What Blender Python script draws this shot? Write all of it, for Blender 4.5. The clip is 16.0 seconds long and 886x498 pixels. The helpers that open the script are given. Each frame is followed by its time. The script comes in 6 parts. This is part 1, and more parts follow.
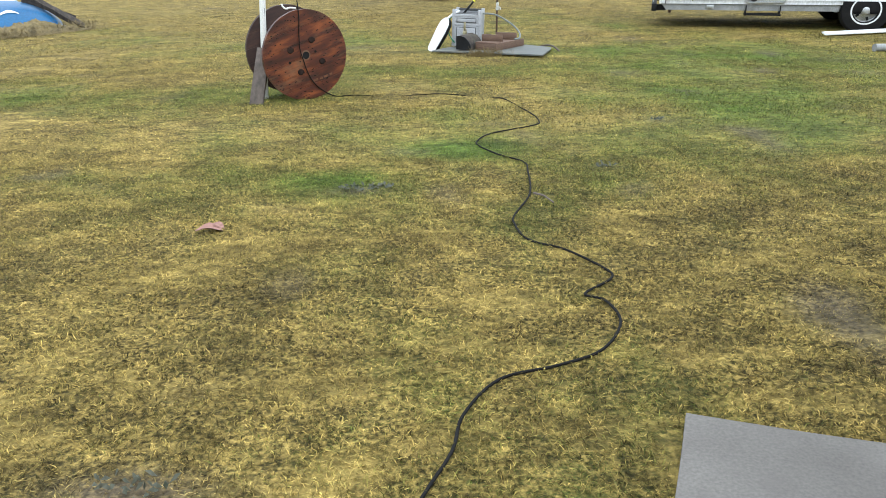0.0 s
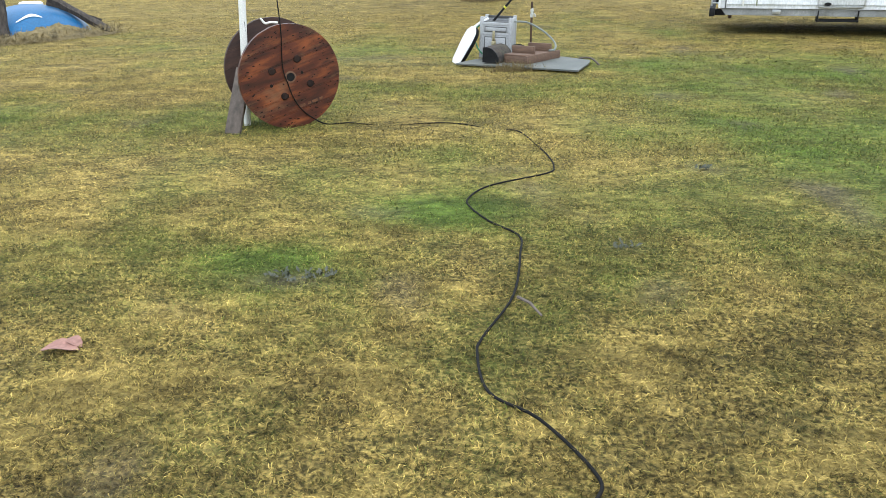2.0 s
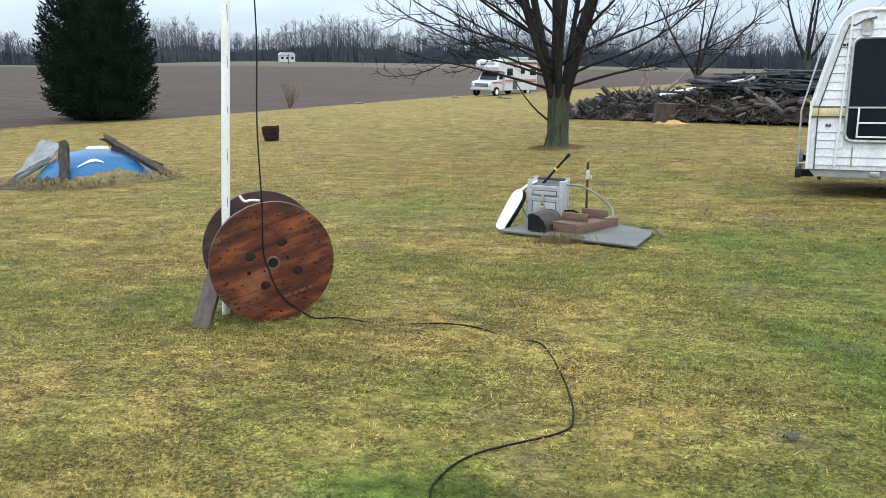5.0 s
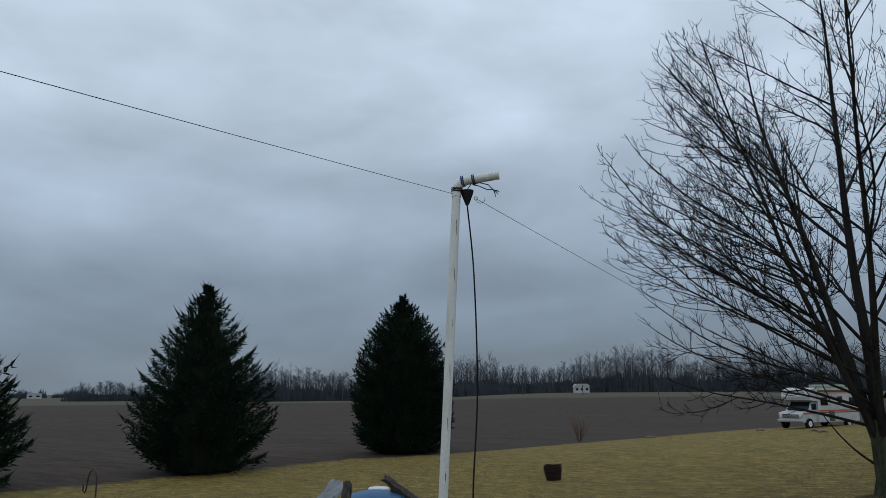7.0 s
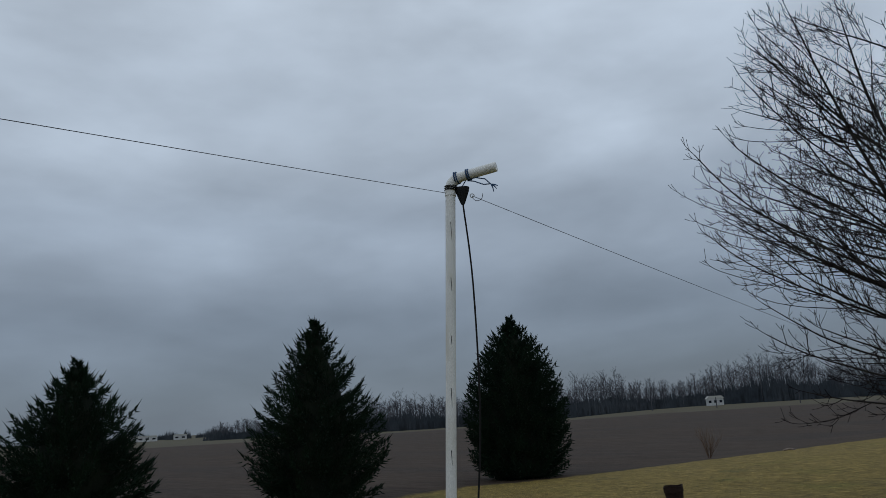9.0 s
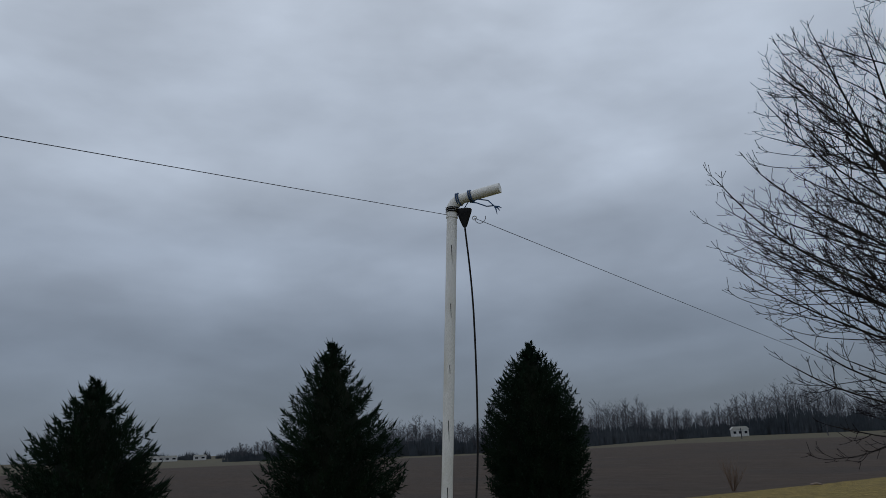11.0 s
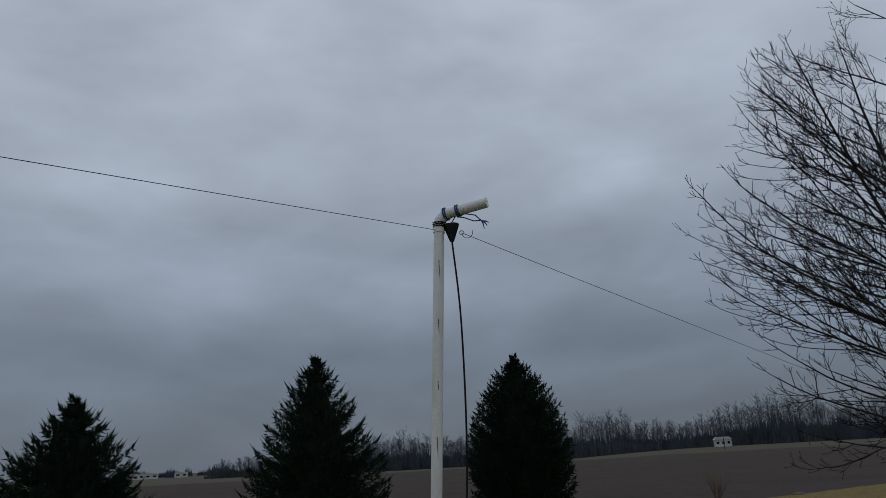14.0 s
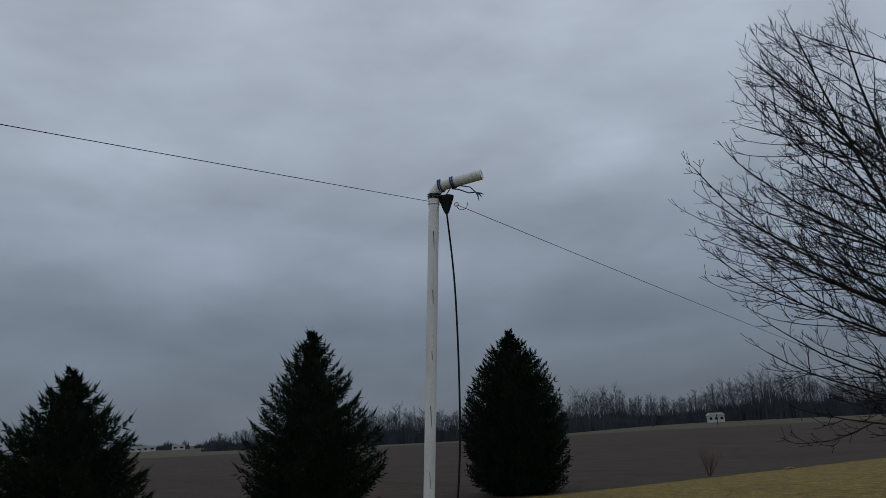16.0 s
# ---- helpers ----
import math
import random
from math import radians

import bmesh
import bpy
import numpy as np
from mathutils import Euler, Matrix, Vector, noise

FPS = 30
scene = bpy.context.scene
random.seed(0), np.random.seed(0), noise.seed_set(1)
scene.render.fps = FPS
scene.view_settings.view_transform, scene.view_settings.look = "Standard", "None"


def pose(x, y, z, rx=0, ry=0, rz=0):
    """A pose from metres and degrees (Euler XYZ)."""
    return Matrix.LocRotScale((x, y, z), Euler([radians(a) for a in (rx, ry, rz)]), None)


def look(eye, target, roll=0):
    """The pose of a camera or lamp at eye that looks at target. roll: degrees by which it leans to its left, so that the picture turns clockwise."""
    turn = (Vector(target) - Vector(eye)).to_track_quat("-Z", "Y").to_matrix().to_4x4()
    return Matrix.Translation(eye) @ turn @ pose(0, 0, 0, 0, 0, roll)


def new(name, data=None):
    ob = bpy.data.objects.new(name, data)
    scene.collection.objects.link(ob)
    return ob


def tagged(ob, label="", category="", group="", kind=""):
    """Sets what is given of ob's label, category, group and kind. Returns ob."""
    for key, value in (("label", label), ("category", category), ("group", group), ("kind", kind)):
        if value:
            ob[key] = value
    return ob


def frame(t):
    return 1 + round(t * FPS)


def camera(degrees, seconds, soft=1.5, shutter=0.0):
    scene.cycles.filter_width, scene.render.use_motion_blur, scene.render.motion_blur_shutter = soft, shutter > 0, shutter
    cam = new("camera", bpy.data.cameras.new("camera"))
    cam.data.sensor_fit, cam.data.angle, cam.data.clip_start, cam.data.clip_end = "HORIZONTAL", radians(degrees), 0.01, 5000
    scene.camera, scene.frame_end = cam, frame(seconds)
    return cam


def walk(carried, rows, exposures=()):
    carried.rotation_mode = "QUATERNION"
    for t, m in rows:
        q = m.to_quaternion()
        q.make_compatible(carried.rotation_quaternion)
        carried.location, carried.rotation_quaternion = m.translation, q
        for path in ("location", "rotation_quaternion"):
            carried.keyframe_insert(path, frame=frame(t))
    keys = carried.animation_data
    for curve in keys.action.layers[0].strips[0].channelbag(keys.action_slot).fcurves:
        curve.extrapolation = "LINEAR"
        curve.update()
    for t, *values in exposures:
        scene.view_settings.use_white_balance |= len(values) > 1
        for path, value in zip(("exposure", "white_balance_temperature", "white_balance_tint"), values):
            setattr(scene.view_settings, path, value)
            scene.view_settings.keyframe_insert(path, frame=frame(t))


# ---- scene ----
cam = camera(60.1, 16.0, 0.8)
PATH = [
    (0, (0.674, 0.847, 1.225), (0.478, 2.709, 0.52), -2.1),
    (0.5, (0.736, 1.167, 1.263), (0.444, 3.036, 0.613), -2.8),
    (1, (0.882, 1.477, 1.259), (0.409, 3.301, 0.589), -1.5),
    (1.5, (0.941, 1.809, 1.236), (0.512, 3.632, 0.533), -1.5),
    (2, (0.966, 2.12, 1.278), (0.632, 3.961, 0.57), -2.4),
    (2.5, (1.08, 2.412, 1.336), (0.656, 4.288, 0.788), -1.1),
    (3, (1.08, 2.679, 1.34), (0.661, 4.583, 0.900), -0.6),
    (3.2, (1.072, 2.781, 1.358), (0.656, 4.69, 0.936), -0.4),
    (5.3, (1.213, 3.692, 1.486), (0.612, 5.568, 1.137), -3.4),
    (5.5, (1.209, 3.768, 1.508), (0.536, 5.63, 1.225), -5.8),
    (6, (1.294, 3.973, 1.614), (0.299, 5.708, 1.673), -4.8),
    (6.5, (1.353, 4.129, 1.678), (0.195, 5.723, 2.025), -5.6),
    (7, (1.308, 4.39, 1.674), (0.15, 5.946, 2.165), -2.0),
    (7.5, (1.386, 4.652, 1.688), (0.181, 6.184, 2.137), -5.7),
    (8, (1.458, 4.951, 1.722), (0.117, 6.368, 2.16), -4.8),
    (8.5, (1.421, 5.172, 1.71), (0.068, 6.546, 2.243), -3.7),
    (9, (1.443, 5.366, 1.703), (0.078, 6.715, 2.267), -4.5),
    (9.2, (1.466, 5.405, 1.68), (0.054, 6.694, 2.266), -4.2),
    (11.5, (1.365, 5.62, 1.774), (-0.019, 6.919, 2.404), -3.2),
    (12, (1.36, 5.627, 1.779), (-0.036, 6.92, 2.394), -3.0),
    (12.5, (1.355, 5.627, 1.768), (-0.025, 6.935, 2.389), -3.2),
    (13, (1.333, 5.636, 1.771), (-0.036, 6.958, 2.385), -3.1),
    (13.5, (1.357, 5.605, 1.77), (-0.009, 6.923, 2.399), -2.9),
    (14, (1.359, 5.59, 1.774), (0.01, 6.914, 2.431), -4.1),
    (14.5, (1.417, 5.55, 1.776), (0.088, 6.873, 2.47), -5.3),
    (15, (1.369, 5.576, 1.791), (0.03, 6.893, 2.477), -4.1),
    (15.5, (1.373, 5.587, 1.764), (0.027, 6.911, 2.426), -3.5),
    (16, (1.375, 5.588, 1.744), (0.016, 6.928, 2.34), -3.8),
]
# the rows are laid out on the lawn's own slope; LEVEL turns them upright
LEVEL = Vector((0.0606, -0.0350, 1.0)).rotation_difference(Vector((0, 0, 1))).to_matrix().to_4x4()
EXPOSURES = [(0, 0.92, 6500, 10), (5.3, 0.78, 6500, 10), (5.6, 0.55, 6480, 10), (6.0, 0.2, 6400, 10), (6.3, -0.25, 6300, 10), (6.6, -0.78, 6220, 10), (7.0, -1.1, 6150, 9), (7.5, -1.27, 6150, 9), (8.0, -1.3, 6170, 10), (9.0, -1.38, 6260, 11), (11.5, -1.48, 6330, 14), (14.0, -1.66, 6330, 14), (15.0, -1.68, 6330, 14), (16.0, -1.66, 6330, 14)]
walk(cam, [(t, LEVEL @ look(eye, target, roll)) for t, eye, target, roll in PATH], EXPOSURES)

# ---- world, sun ----
world = bpy.data.worlds.new("overcast_sky")
scene.world = world
world.use_nodes = True


def build_sky():
    nt = world.node_tree
    nt.nodes.clear()
    N, L = nt.nodes.new, nt.links.new
    out, bg = N("ShaderNodeOutputWorld"), N("ShaderNodeBackground")
    geo, sep = N("ShaderNodeTexCoord"), N("ShaderNodeSeparateXYZ")
    L(geo.outputs["Generated"], sep.inputs[0])
    ramp = N("ShaderNodeValToRGB")
    ramp.color_ramp.interpolation = "EASE"
    stops = [(0.0, (0.35, 0.425, 0.51)), (0.04, (0.36, 0.44, 0.53)), (0.12, (0.47, 0.57, 0.69)), (0.24, (0.78, 0.92, 1.08)), (0.36, (1.12, 1.29, 1.47)),
             (0.60, (1.28, 1.45, 1.62)), (1.0, (1.30, 1.47, 1.64))]
    els = ramp.color_ramp.elements
    while len(els) < len(stops):
        els.new(0.5)
    for e, (p, c) in zip(els, stops):
        e.position, e.color = p, (*c, 1)
    L(sep.outputs["Z"], ramp.inputs[0])
    # cloud billows, stretched towards the horizon
    mapn = N("ShaderNodeMapping")
    mapn.inputs["Scale"].default_value = (1.0, 1.0, 2.6)
    L(geo.outputs["Generated"], mapn.inputs[0])
    n1, n2 = N("ShaderNodeTexNoise"), N("ShaderNodeTexNoise")
    n1.inputs["Scale"].default_value, n1.inputs["Detail"].default_value, n1.inputs["Roughness"].default_value = 2.1, 4, 0.5
    n2.inputs["Scale"].default_value, n2.inputs["Detail"].default_value = 5.5, 5
    n1.inputs["Distortion"].default_value = 0.4
    L(mapn.outputs[0], n1.inputs["Vector"])
    L(mapn.outputs[0], n2.inputs["Vector"])
    mr1, mr2 = N("ShaderNodeMapRange"), N("ShaderNodeMapRange")
    for m, n, lo, hi in ((mr1, n1, 0.82, 1.20), (mr2, n2, 0.90, 1.10)):
        m.inputs["From Min"].default_value, m.inputs["From Max"].default_value = 0.3, 0.7
        m.inputs["To Min"].default_value, m.inputs["To Max"].default_value = lo, hi
        L(n.outputs["Fac"], m.inputs["Value"])
    mul = N("ShaderNodeMath")
    mul.operation = "MULTIPLY"
    L(mr1.outputs[0], mul.inputs[0])
    L(mr2.outputs[0], mul.inputs[1])
    tint = N("ShaderNodeVectorMath")
    tint.operation = "SCALE"
    L(ramp.outputs[0], tint.inputs[0])
    L(mul.outputs[0], tint.inputs["Scale"])
    # a little clear-sky light from behind the cloud
    sky = N("ShaderNodeTexSky")
    sky.sky_type, sky.sun_disc, sky.sun_elevation, sky.sun_rotation = "NISHITA", False, radians(48), radians(150)
    sc = N("ShaderNodeVectorMath")
    sc.operation = "SCALE"
    sc.inputs["Scale"].default_value = 0.012
    L(sky.outputs[0], sc.inputs[0])
    add = N("ShaderNodeVectorMath")
    add.operation = "ADD"
    L(tint.outputs[0], add.inputs[0])
    L(sc.outputs[0], add.inputs[1])
    L(add.outputs[0], bg.inputs["Color"])
    bg.inputs["Strength"].default_value = 1.0
    L(bg.outputs[0], out.inputs[0])


build_sky()
sun = new("sun", bpy.data.lights.new("sun", "SUN"))
sun.data.energy, sun.data.angle, sun.data.color = 0.3, radians(30), (1.0, 0.96, 0.9)
sun.matrix_world = look((6, -10, 14), (0, 0, 0))


# ---- materials ----
def material(name, colours, scale=6.0, rough=0.7, bump=0.2, grain=60.0, metal=0.0, stretch=(1, 1, 1), dirt=None, dirt_scale=3.0, spec=0.5, bump_dist=0.01, vary=0.0, coat=0.0, wear=None, wear_scale=2.0):
    """Two or three colours by a broad noise, a fine grain over it, optional stains, and relief."""
    m = bpy.data.materials.new(name)
    m.use_nodes = True
    nt = m.node_tree
    N, L = nt.nodes.new, nt.links.new
    b = nt.nodes["Principled BSDF"]
    tc, mp = N("ShaderNodeTexCoord"), N("ShaderNodeMapping")
    mp.inputs["Scale"].default_value = stretch
    L(tc.outputs["Object"], mp.inputs[0])
    n1, n2 = N("ShaderNodeTexNoise"), N("ShaderNodeTexNoise")
    n1.inputs["Scale"].default_value, n1.inputs["Detail"].default_value = scale, 6
    n2.inputs["Scale"].default_value, n2.inputs["Detail"].default_value = grain, 4
    L(mp.outputs[0], n1.inputs["Vector"])
    L(mp.outputs[0], n2.inputs["Vector"])
    ramp = N("ShaderNodeValToRGB")
    els = ramp.color_ramp.elements
    while len(els) < len(colours):
        els.new(0.5)
    for i, (e, c) in enumerate(zip(els, colours)):
        e.position, e.color = 0.3 + 0.4 * i / max(1, len(colours) - 1), (*c, 1)
    L(n1.outputs["Fac"], ramp.inputs[0])
    fine = N("ShaderNodeMapRange")
    fine.inputs["From Min"].default_value, fine.inputs["From Max"].default_value = 0.3, 0.7
    fine.inputs["To Min"].default_value, fine.inputs["To Max"].default_value = 0.82, 1.15
    L(n2.outputs["Fac"], fine.inputs["Value"])
    sc = N("ShaderNodeVectorMath")
    sc.operation = "SCALE"
    L(ramp.outputs[0], sc.inputs[0])
    L(fine.outputs[0], sc.inputs["Scale"])
    col = sc.outputs[0]
    if vary:
        oi, mr = N("ShaderNodeObjectInfo"), N("ShaderNodeMapRange")
        mr.inputs["To Min"].default_value, mr.inputs["To Max"].default_value = 1 - vary, 1 + vary
        L(oi.outputs["Random"], mr.inputs["Value"])
        s2 = N("ShaderNodeVectorMath")
        s2.operation = "SCALE"
        L(col, s2.inputs[0])
        L(mr.outputs[0], s2.inputs["Scale"])
        col = s2.outputs[0]
    if dirt:
        n3, r3, mix = N("ShaderNodeTexNoise"), N("ShaderNodeMapRange"), N("ShaderNodeMix")
        n3.inputs["Scale"].default_value, n3.inputs["Detail"].default_value, n3.inputs["Roughness"].default_value = dirt_scale, 8, 0.65
        L(mp.outputs[0], n3.inputs["Vector"])
        r3.inputs["From Min"].default_value, r3.inputs["From Max"].default_value = 0.52, 0.72
        r3.inputs["To Max"].default_value = 0.85
        L(n3.outputs["Fac"], r3.inputs["Value"])
        mix.data_type = "RGBA"
        L(r3.outputs[0], mix.inputs[0])
        L(col, mix.inputs[6])
        mix.inputs[7].default_value = (*dirt, 1)
        col = mix.outputs[2]
    if wear:
        n4, r4, mx = N("ShaderNodeTexNoise"), N("ShaderNodeMapRange"), N("ShaderNodeMix")
        n4.inputs["Scale"].default_value, n4.inputs["Detail"].default_value, n4.inputs["Roughness"].default_value = wear_scale, 7, 0.7
        L(mp.outputs[0], n4.inputs["Vector"])
        r4.inputs["From Min"].default_value, r4.inputs["From Max"].default_value, r4.inputs["To Max"].default_value = 0.54, 0.68, 0.7
        L(n4.outputs["Fac"], r4.inputs["Value"])
        mx.data_type = "RGBA"
        L(r4.outputs[0], mx.inputs[0])
        L(col, mx.inputs[6])
        mx.inputs[7].default_value = (*wear, 1)
        col = mx.outputs[2]
    L(col, b.inputs["Base Color"])
    rr = N("ShaderNodeMapRange")
    rr.inputs["To Min"].default_value, rr.inputs["To Max"].default_value = max(0.02, rough - 0.12), min(1, rough + 0.12)
    L(n1.outputs["Fac"], rr.inputs["Value"])
    L(rr.outputs[0], b.inputs["Roughness"])
    b.inputs["Metallic"].default_value = metal
    b.inputs["Specular IOR Level"].default_value = spec
    b.inputs["Coat Weight"].default_value = coat
    if bump:
        bn = N("ShaderNodeBump")
        bn.inputs["Strength"].default_value, bn.inputs["Distance"].default_value = bump, bump_dist
        L(n2.outputs["Fac"], bn.inputs["Height"])
        L(bn.outputs[0], b.inputs["Normal"])
    return m


STRAW, STRAW_DARK, GREEN, SOIL = (0.385, 0.268, 0.078), (0.036, 0.027, 0.008), (0.026, 0.068, 0.006), (0.028, 0.022, 0.017)


def vitality(x, y):
    """How green (0 to 1) and how bare (0 to 1) the lawn is at x, y."""
    def spot(px, py, rx, ry):
        return math.exp(-(((x - px) / rx) ** 2 + ((y - py) / ry) ** 2) * 1.4)
    w = noise.noise((x * 0.55, y * 0.4, 3.1)) + 0.6 * noise.noise((x * 1.7, y * 1.3, 7.7)) + 0.4 * noise.noise((x * 5, y * 4, 1.2))
    g = 0.12 + 0.55 * w + 0.2 * spot(2.0, 9.5, 4.0, 3.5) - 0.25 * min(1, max(0, (y - 15.0) / 6.0)) - 0.10 * min(1, max(0, (6.0 - y) / 2.5))
    g += 1.0 * spot(-0.42, 5.2, 0.55, 0.32) + 0.95 * spot(0.25, 5.98, 0.5, 0.38) + 0.5 * spot(-1.9, 8.6, 1.1, 0.8)
    g += 0.3 * spot(-4.6, 8.6, 2.2, 0.6) + 0.3 * spot(-2.0, 14.0, 3.0, 1.2) + 0.3 * spot(1.6, 8.4, 2.6, 1.3) + 0.45 * spot(3.2, 11.2, 2.8, 3.2) + 0.35 * spot(3.5, 5.6, 1.5, 2.2) + 0.3 * spot(0.3, 9.9, 2.6, 0.7) + 0.25 * spot(-2.2, 5.2, 0.9, 0.5)
    g -= 0.45 * spot(-3.6, 7.1, 1.3, 0.35) + 0.3 * spot(0.4, 10.9, 2.0, 0.5) + 0.25 * spot(-1.2, 3.2, 1.2, 0.6)
    d = 0.9 * spot(-0.26, 5.03, 0.2, 0.09) + 0.9 * spot(-0.29, 2.35, 0.28, 0.1) + 0.8 * spot(1.75, 6.9, 0.14, 0.08) + 0.8 * spot(2.3, 8.3, 0.22, 0.08) + 0.55 * spot(-0.9, 12.1, 0.8, 0.18)
    d += 0.85 * spot(1.2, 5.5, 0.1, 0.07) + 0.6 * spot(-2.0, 12.8, 0.9, 0.25) + 0.45 * spot(0.5, 6.9, 0.2, 0.06) + 0.4 * spot(4.6, 10.8, 0.5, 0.3)
    d += 0.9 * spot(-10.9, 16.2, 1.4, 0.5) + max(0, 2.2 * (noise.noise((x * 1.9, y * 1.6, 11.0)) - 0.42))
    return min(1, max(0, g)), min(1, max(0, d))


def lawn_material(name, field):
    m = bpy.data.materials.new(name)
    m.use_nodes = True
    nt = m.node_tree
    N, L = nt.nodes.new, nt.links.new
    b = nt.nodes["Principled BSDF"]
    b.inputs["Specular IOR Level"].default_value = 0.15
    b.inputs["Roughness"].default_value = 0.9
    tc = N("ShaderNodeTexCoord")

    def noise_node(scale, detail=5, stretch=(1, 1, 1), rough=0.6):
        mp, n = N("ShaderNodeMapping"), N("ShaderNodeTexNoise")
        mp.inputs["Scale"].default_value = stretch
        L(tc.outputs["Object"], mp.inputs[0])
        n.inputs["Scale"].default_value, n.inputs["Detail"].default_value, n.inputs["Roughness"].default_value = scale, detail, rough
        L(mp.outputs[0], n.inputs["Vector"])
        return n.outputs["Fac"]

    def rng(v, a, b_, lo, hi):
        r = N("ShaderNodeMapRange")
        for k, val in zip(("From Min", "From Max", "To Min", "To Max"), (a, b_, lo, hi)):
            r.inputs[k].default_value = val
        L(v, r.inputs["Value"])
        return r.outputs[0]

    def mix(f, c1, c2):
        x = N("ShaderNodeMix")
        x.data_type = "RGBA"
        L(f, x.inputs[0])
        for i, c in ((6, c1), (7, c2)):
            if isinstance(c, tuple):
                x.inputs[i].default_value = (*c, 1)
            else:
                L(c, x.inputs[i])
        return x.outputs[2]

    at = N("ShaderNodeAttribute")
    at.attribute_name = "vitality"
    sp = N("ShaderNodeSeparateColor")
    L(at.outputs["Color"], sp.inputs[0])
    fine, mid, fleck = noise_node(55, 6), noise_node(9, 5), noise_node(130, 3)
    base = mix(rng(fine, 0.40, 0.62, 0, 1), STRAW_DARK, STRAW)
    base = mix(rng(mid, 0.4, 0.7, 0, 0.35), base, (0.165, 0.130, 0.034))
    blot = noise_node(2.6, 6, (0.75, 1.25, 1), 0.7)
    base = mix(rng(blot, 0.50, 0.64, 0, 0.85), base, (0.305, 0.217, 0.064))
    base = mix(rng(blot, 0.48, 0.36, 0, 0.4), base, (0.085, 0.064, 0.024))
    tuft = noise_node(9, 5, (0.7, 1.3, 1), 0.75)
    base = mix(rng(tuft, 0.48, 0.36, 0, 0.45), base, (0.050, 0.042, 0.015))
    gs = N("ShaderNodeMath")
    gs.operation, gs.use_clamp = "ADD", True
    L(sp.outputs[0], gs.inputs[0])
    L(rng(fleck, 0.35, 0.65, -0.16, 0.16), gs.inputs[1])
    base = mix(gs.outputs[0], base, mix(fine, GREEN, (0.115, 0.145, 0.026)))
    base = mix(rng(fleck, 0.60, 0.78, 0, 0.55), base, (0.10, 0.085, 0.04))
    base = mix(sp.outputs[1], base, mix(fine, SOIL, (0.15, 0.115, 0.08)))
    # clumps and thin places, at a hand's and at a stride's width
    for clump, lo, hi in ((noise_node(15, 5, (0.8, 1.2, 1), 0.7), 0.62, 1.38), (noise_node(6.5, 5, (0.7, 1.3, 1), 0.75), 0.74, 1.26), (noise_node(2.2, 4, (0.7, 1.3, 1), 0.65), 0.78, 1.22)):
        shade = N("ShaderNodeVectorMath")
        shade.operation = "SCALE"
        L(base, shade.inputs[0])
        L(rng(clump, 0.36, 0.64, lo, hi), shade.inputs["Scale"])
        base = shade.outputs[0]
    if field:
        # ploughed field beyond the lawn's edge
        xy = N("ShaderNodeSeparateXYZ")
        L(tc.outputs["Object"], xy.inputs[0])
        edge = N("ShaderNodeValToRGB")
        e = edge.color_ramp.elements
        stops = [(0.0, -36.5), (0.25, -35.0), (0.40, -29.8), (0.55, -28.0), (0.68, -21.0), (0.80, -15.2), (0.9, 10.0), (0.95, 60.0)]
        while len(e) < len(stops):
            e.new(0.5)
        for k, (p, v) in zip(e, stops):
            g = (v + 60) / 120
            k.position, k.color = p, (g, g, g, 1)
        L(rng(xy.outputs["Y"], -20, 80, 0, 1), edge.inputs[0])
        dist = N("ShaderNodeMath")
        dist.operation = "SUBTRACT"
        L(xy.outputs["X"], dist.inputs[0])
        L(rng(edge.outputs["Color"], 0, 1, -60, 60), dist.inputs[1])
        wob = N("ShaderNodeMath")
        wob.operation = "ADD"
        L(dist.outputs[0], wob.inputs[0])
        L(rng(noise_node(0.9, 4), 0.3, 0.7, -0.5, 0.5), wob.inputs[1])
        infield = rng(wob.outputs[0], -0.5, 0.3, 1, 0)
        verge = rng(wob.outputs[0], -1.6, -0.6, 0, 1)
        rows = noise_node(0.25, 5, (0.5, 3.0, 1), 0.7)
        clod = noise_node(1.6, 7, (0.25, 1.3, 1), 0.8)
        earth = mix(rng(rows, 0.35, 0.65, 0, 1), (0.036, 0.023, 0.016), (0.060, 0.040, 0.028))
        earth = mix(rng(clod, 0.46, 0.66, 0, 0.7), earth, (0.098, 0.078, 0.056))
        earth = mix(rng(noise_node(0.035, 3, (0.6, 2.5, 1)), 0.45, 0.65, 0, 0.5), earth, (0.040, 0.032, 0.028))
        # the pale grass strip at the foot of the far wood
        far = N("ShaderNodeVectorMath")
        far.operation = "LENGTH"
        L(tc.outputs["Object"], far.inputs[0])
        wave = N("ShaderNodeMath")
        wave.operation = "ADD"
        L(far.outputs["Value"], wave.inputs[0])
        L(rng(noise_node(0.012, 3), 0.3, 0.7, -14, 14), wave.inputs[1])
        earth = mix(rng(wave.outputs[0], 240, 252, 0, 0.6), earth, (0.12, 0.11, 0.07))
        base = mix(infield, base, earth)
    if not field:
        # each blade has its own tone
        tone = N("ShaderNodeVectorMath")
        tone.operation = "SCALE"
        L(base, tone.inputs[0])
        L(rng(sp.outputs[2], 0, 1, 0.5, 2.1), tone.inputs["Scale"])
        base = tone.outputs[0]
    L(base, b.inputs["Base Color"])
    bn = N("ShaderNodeBump")
    bn.inputs["Strength"].default_value, bn.inputs["Distance"].default_value = 0.7, 0.03
    L(fine, bn.inputs["Height"])
    L(bn.outputs[0], b.inputs["Normal"])
    return m


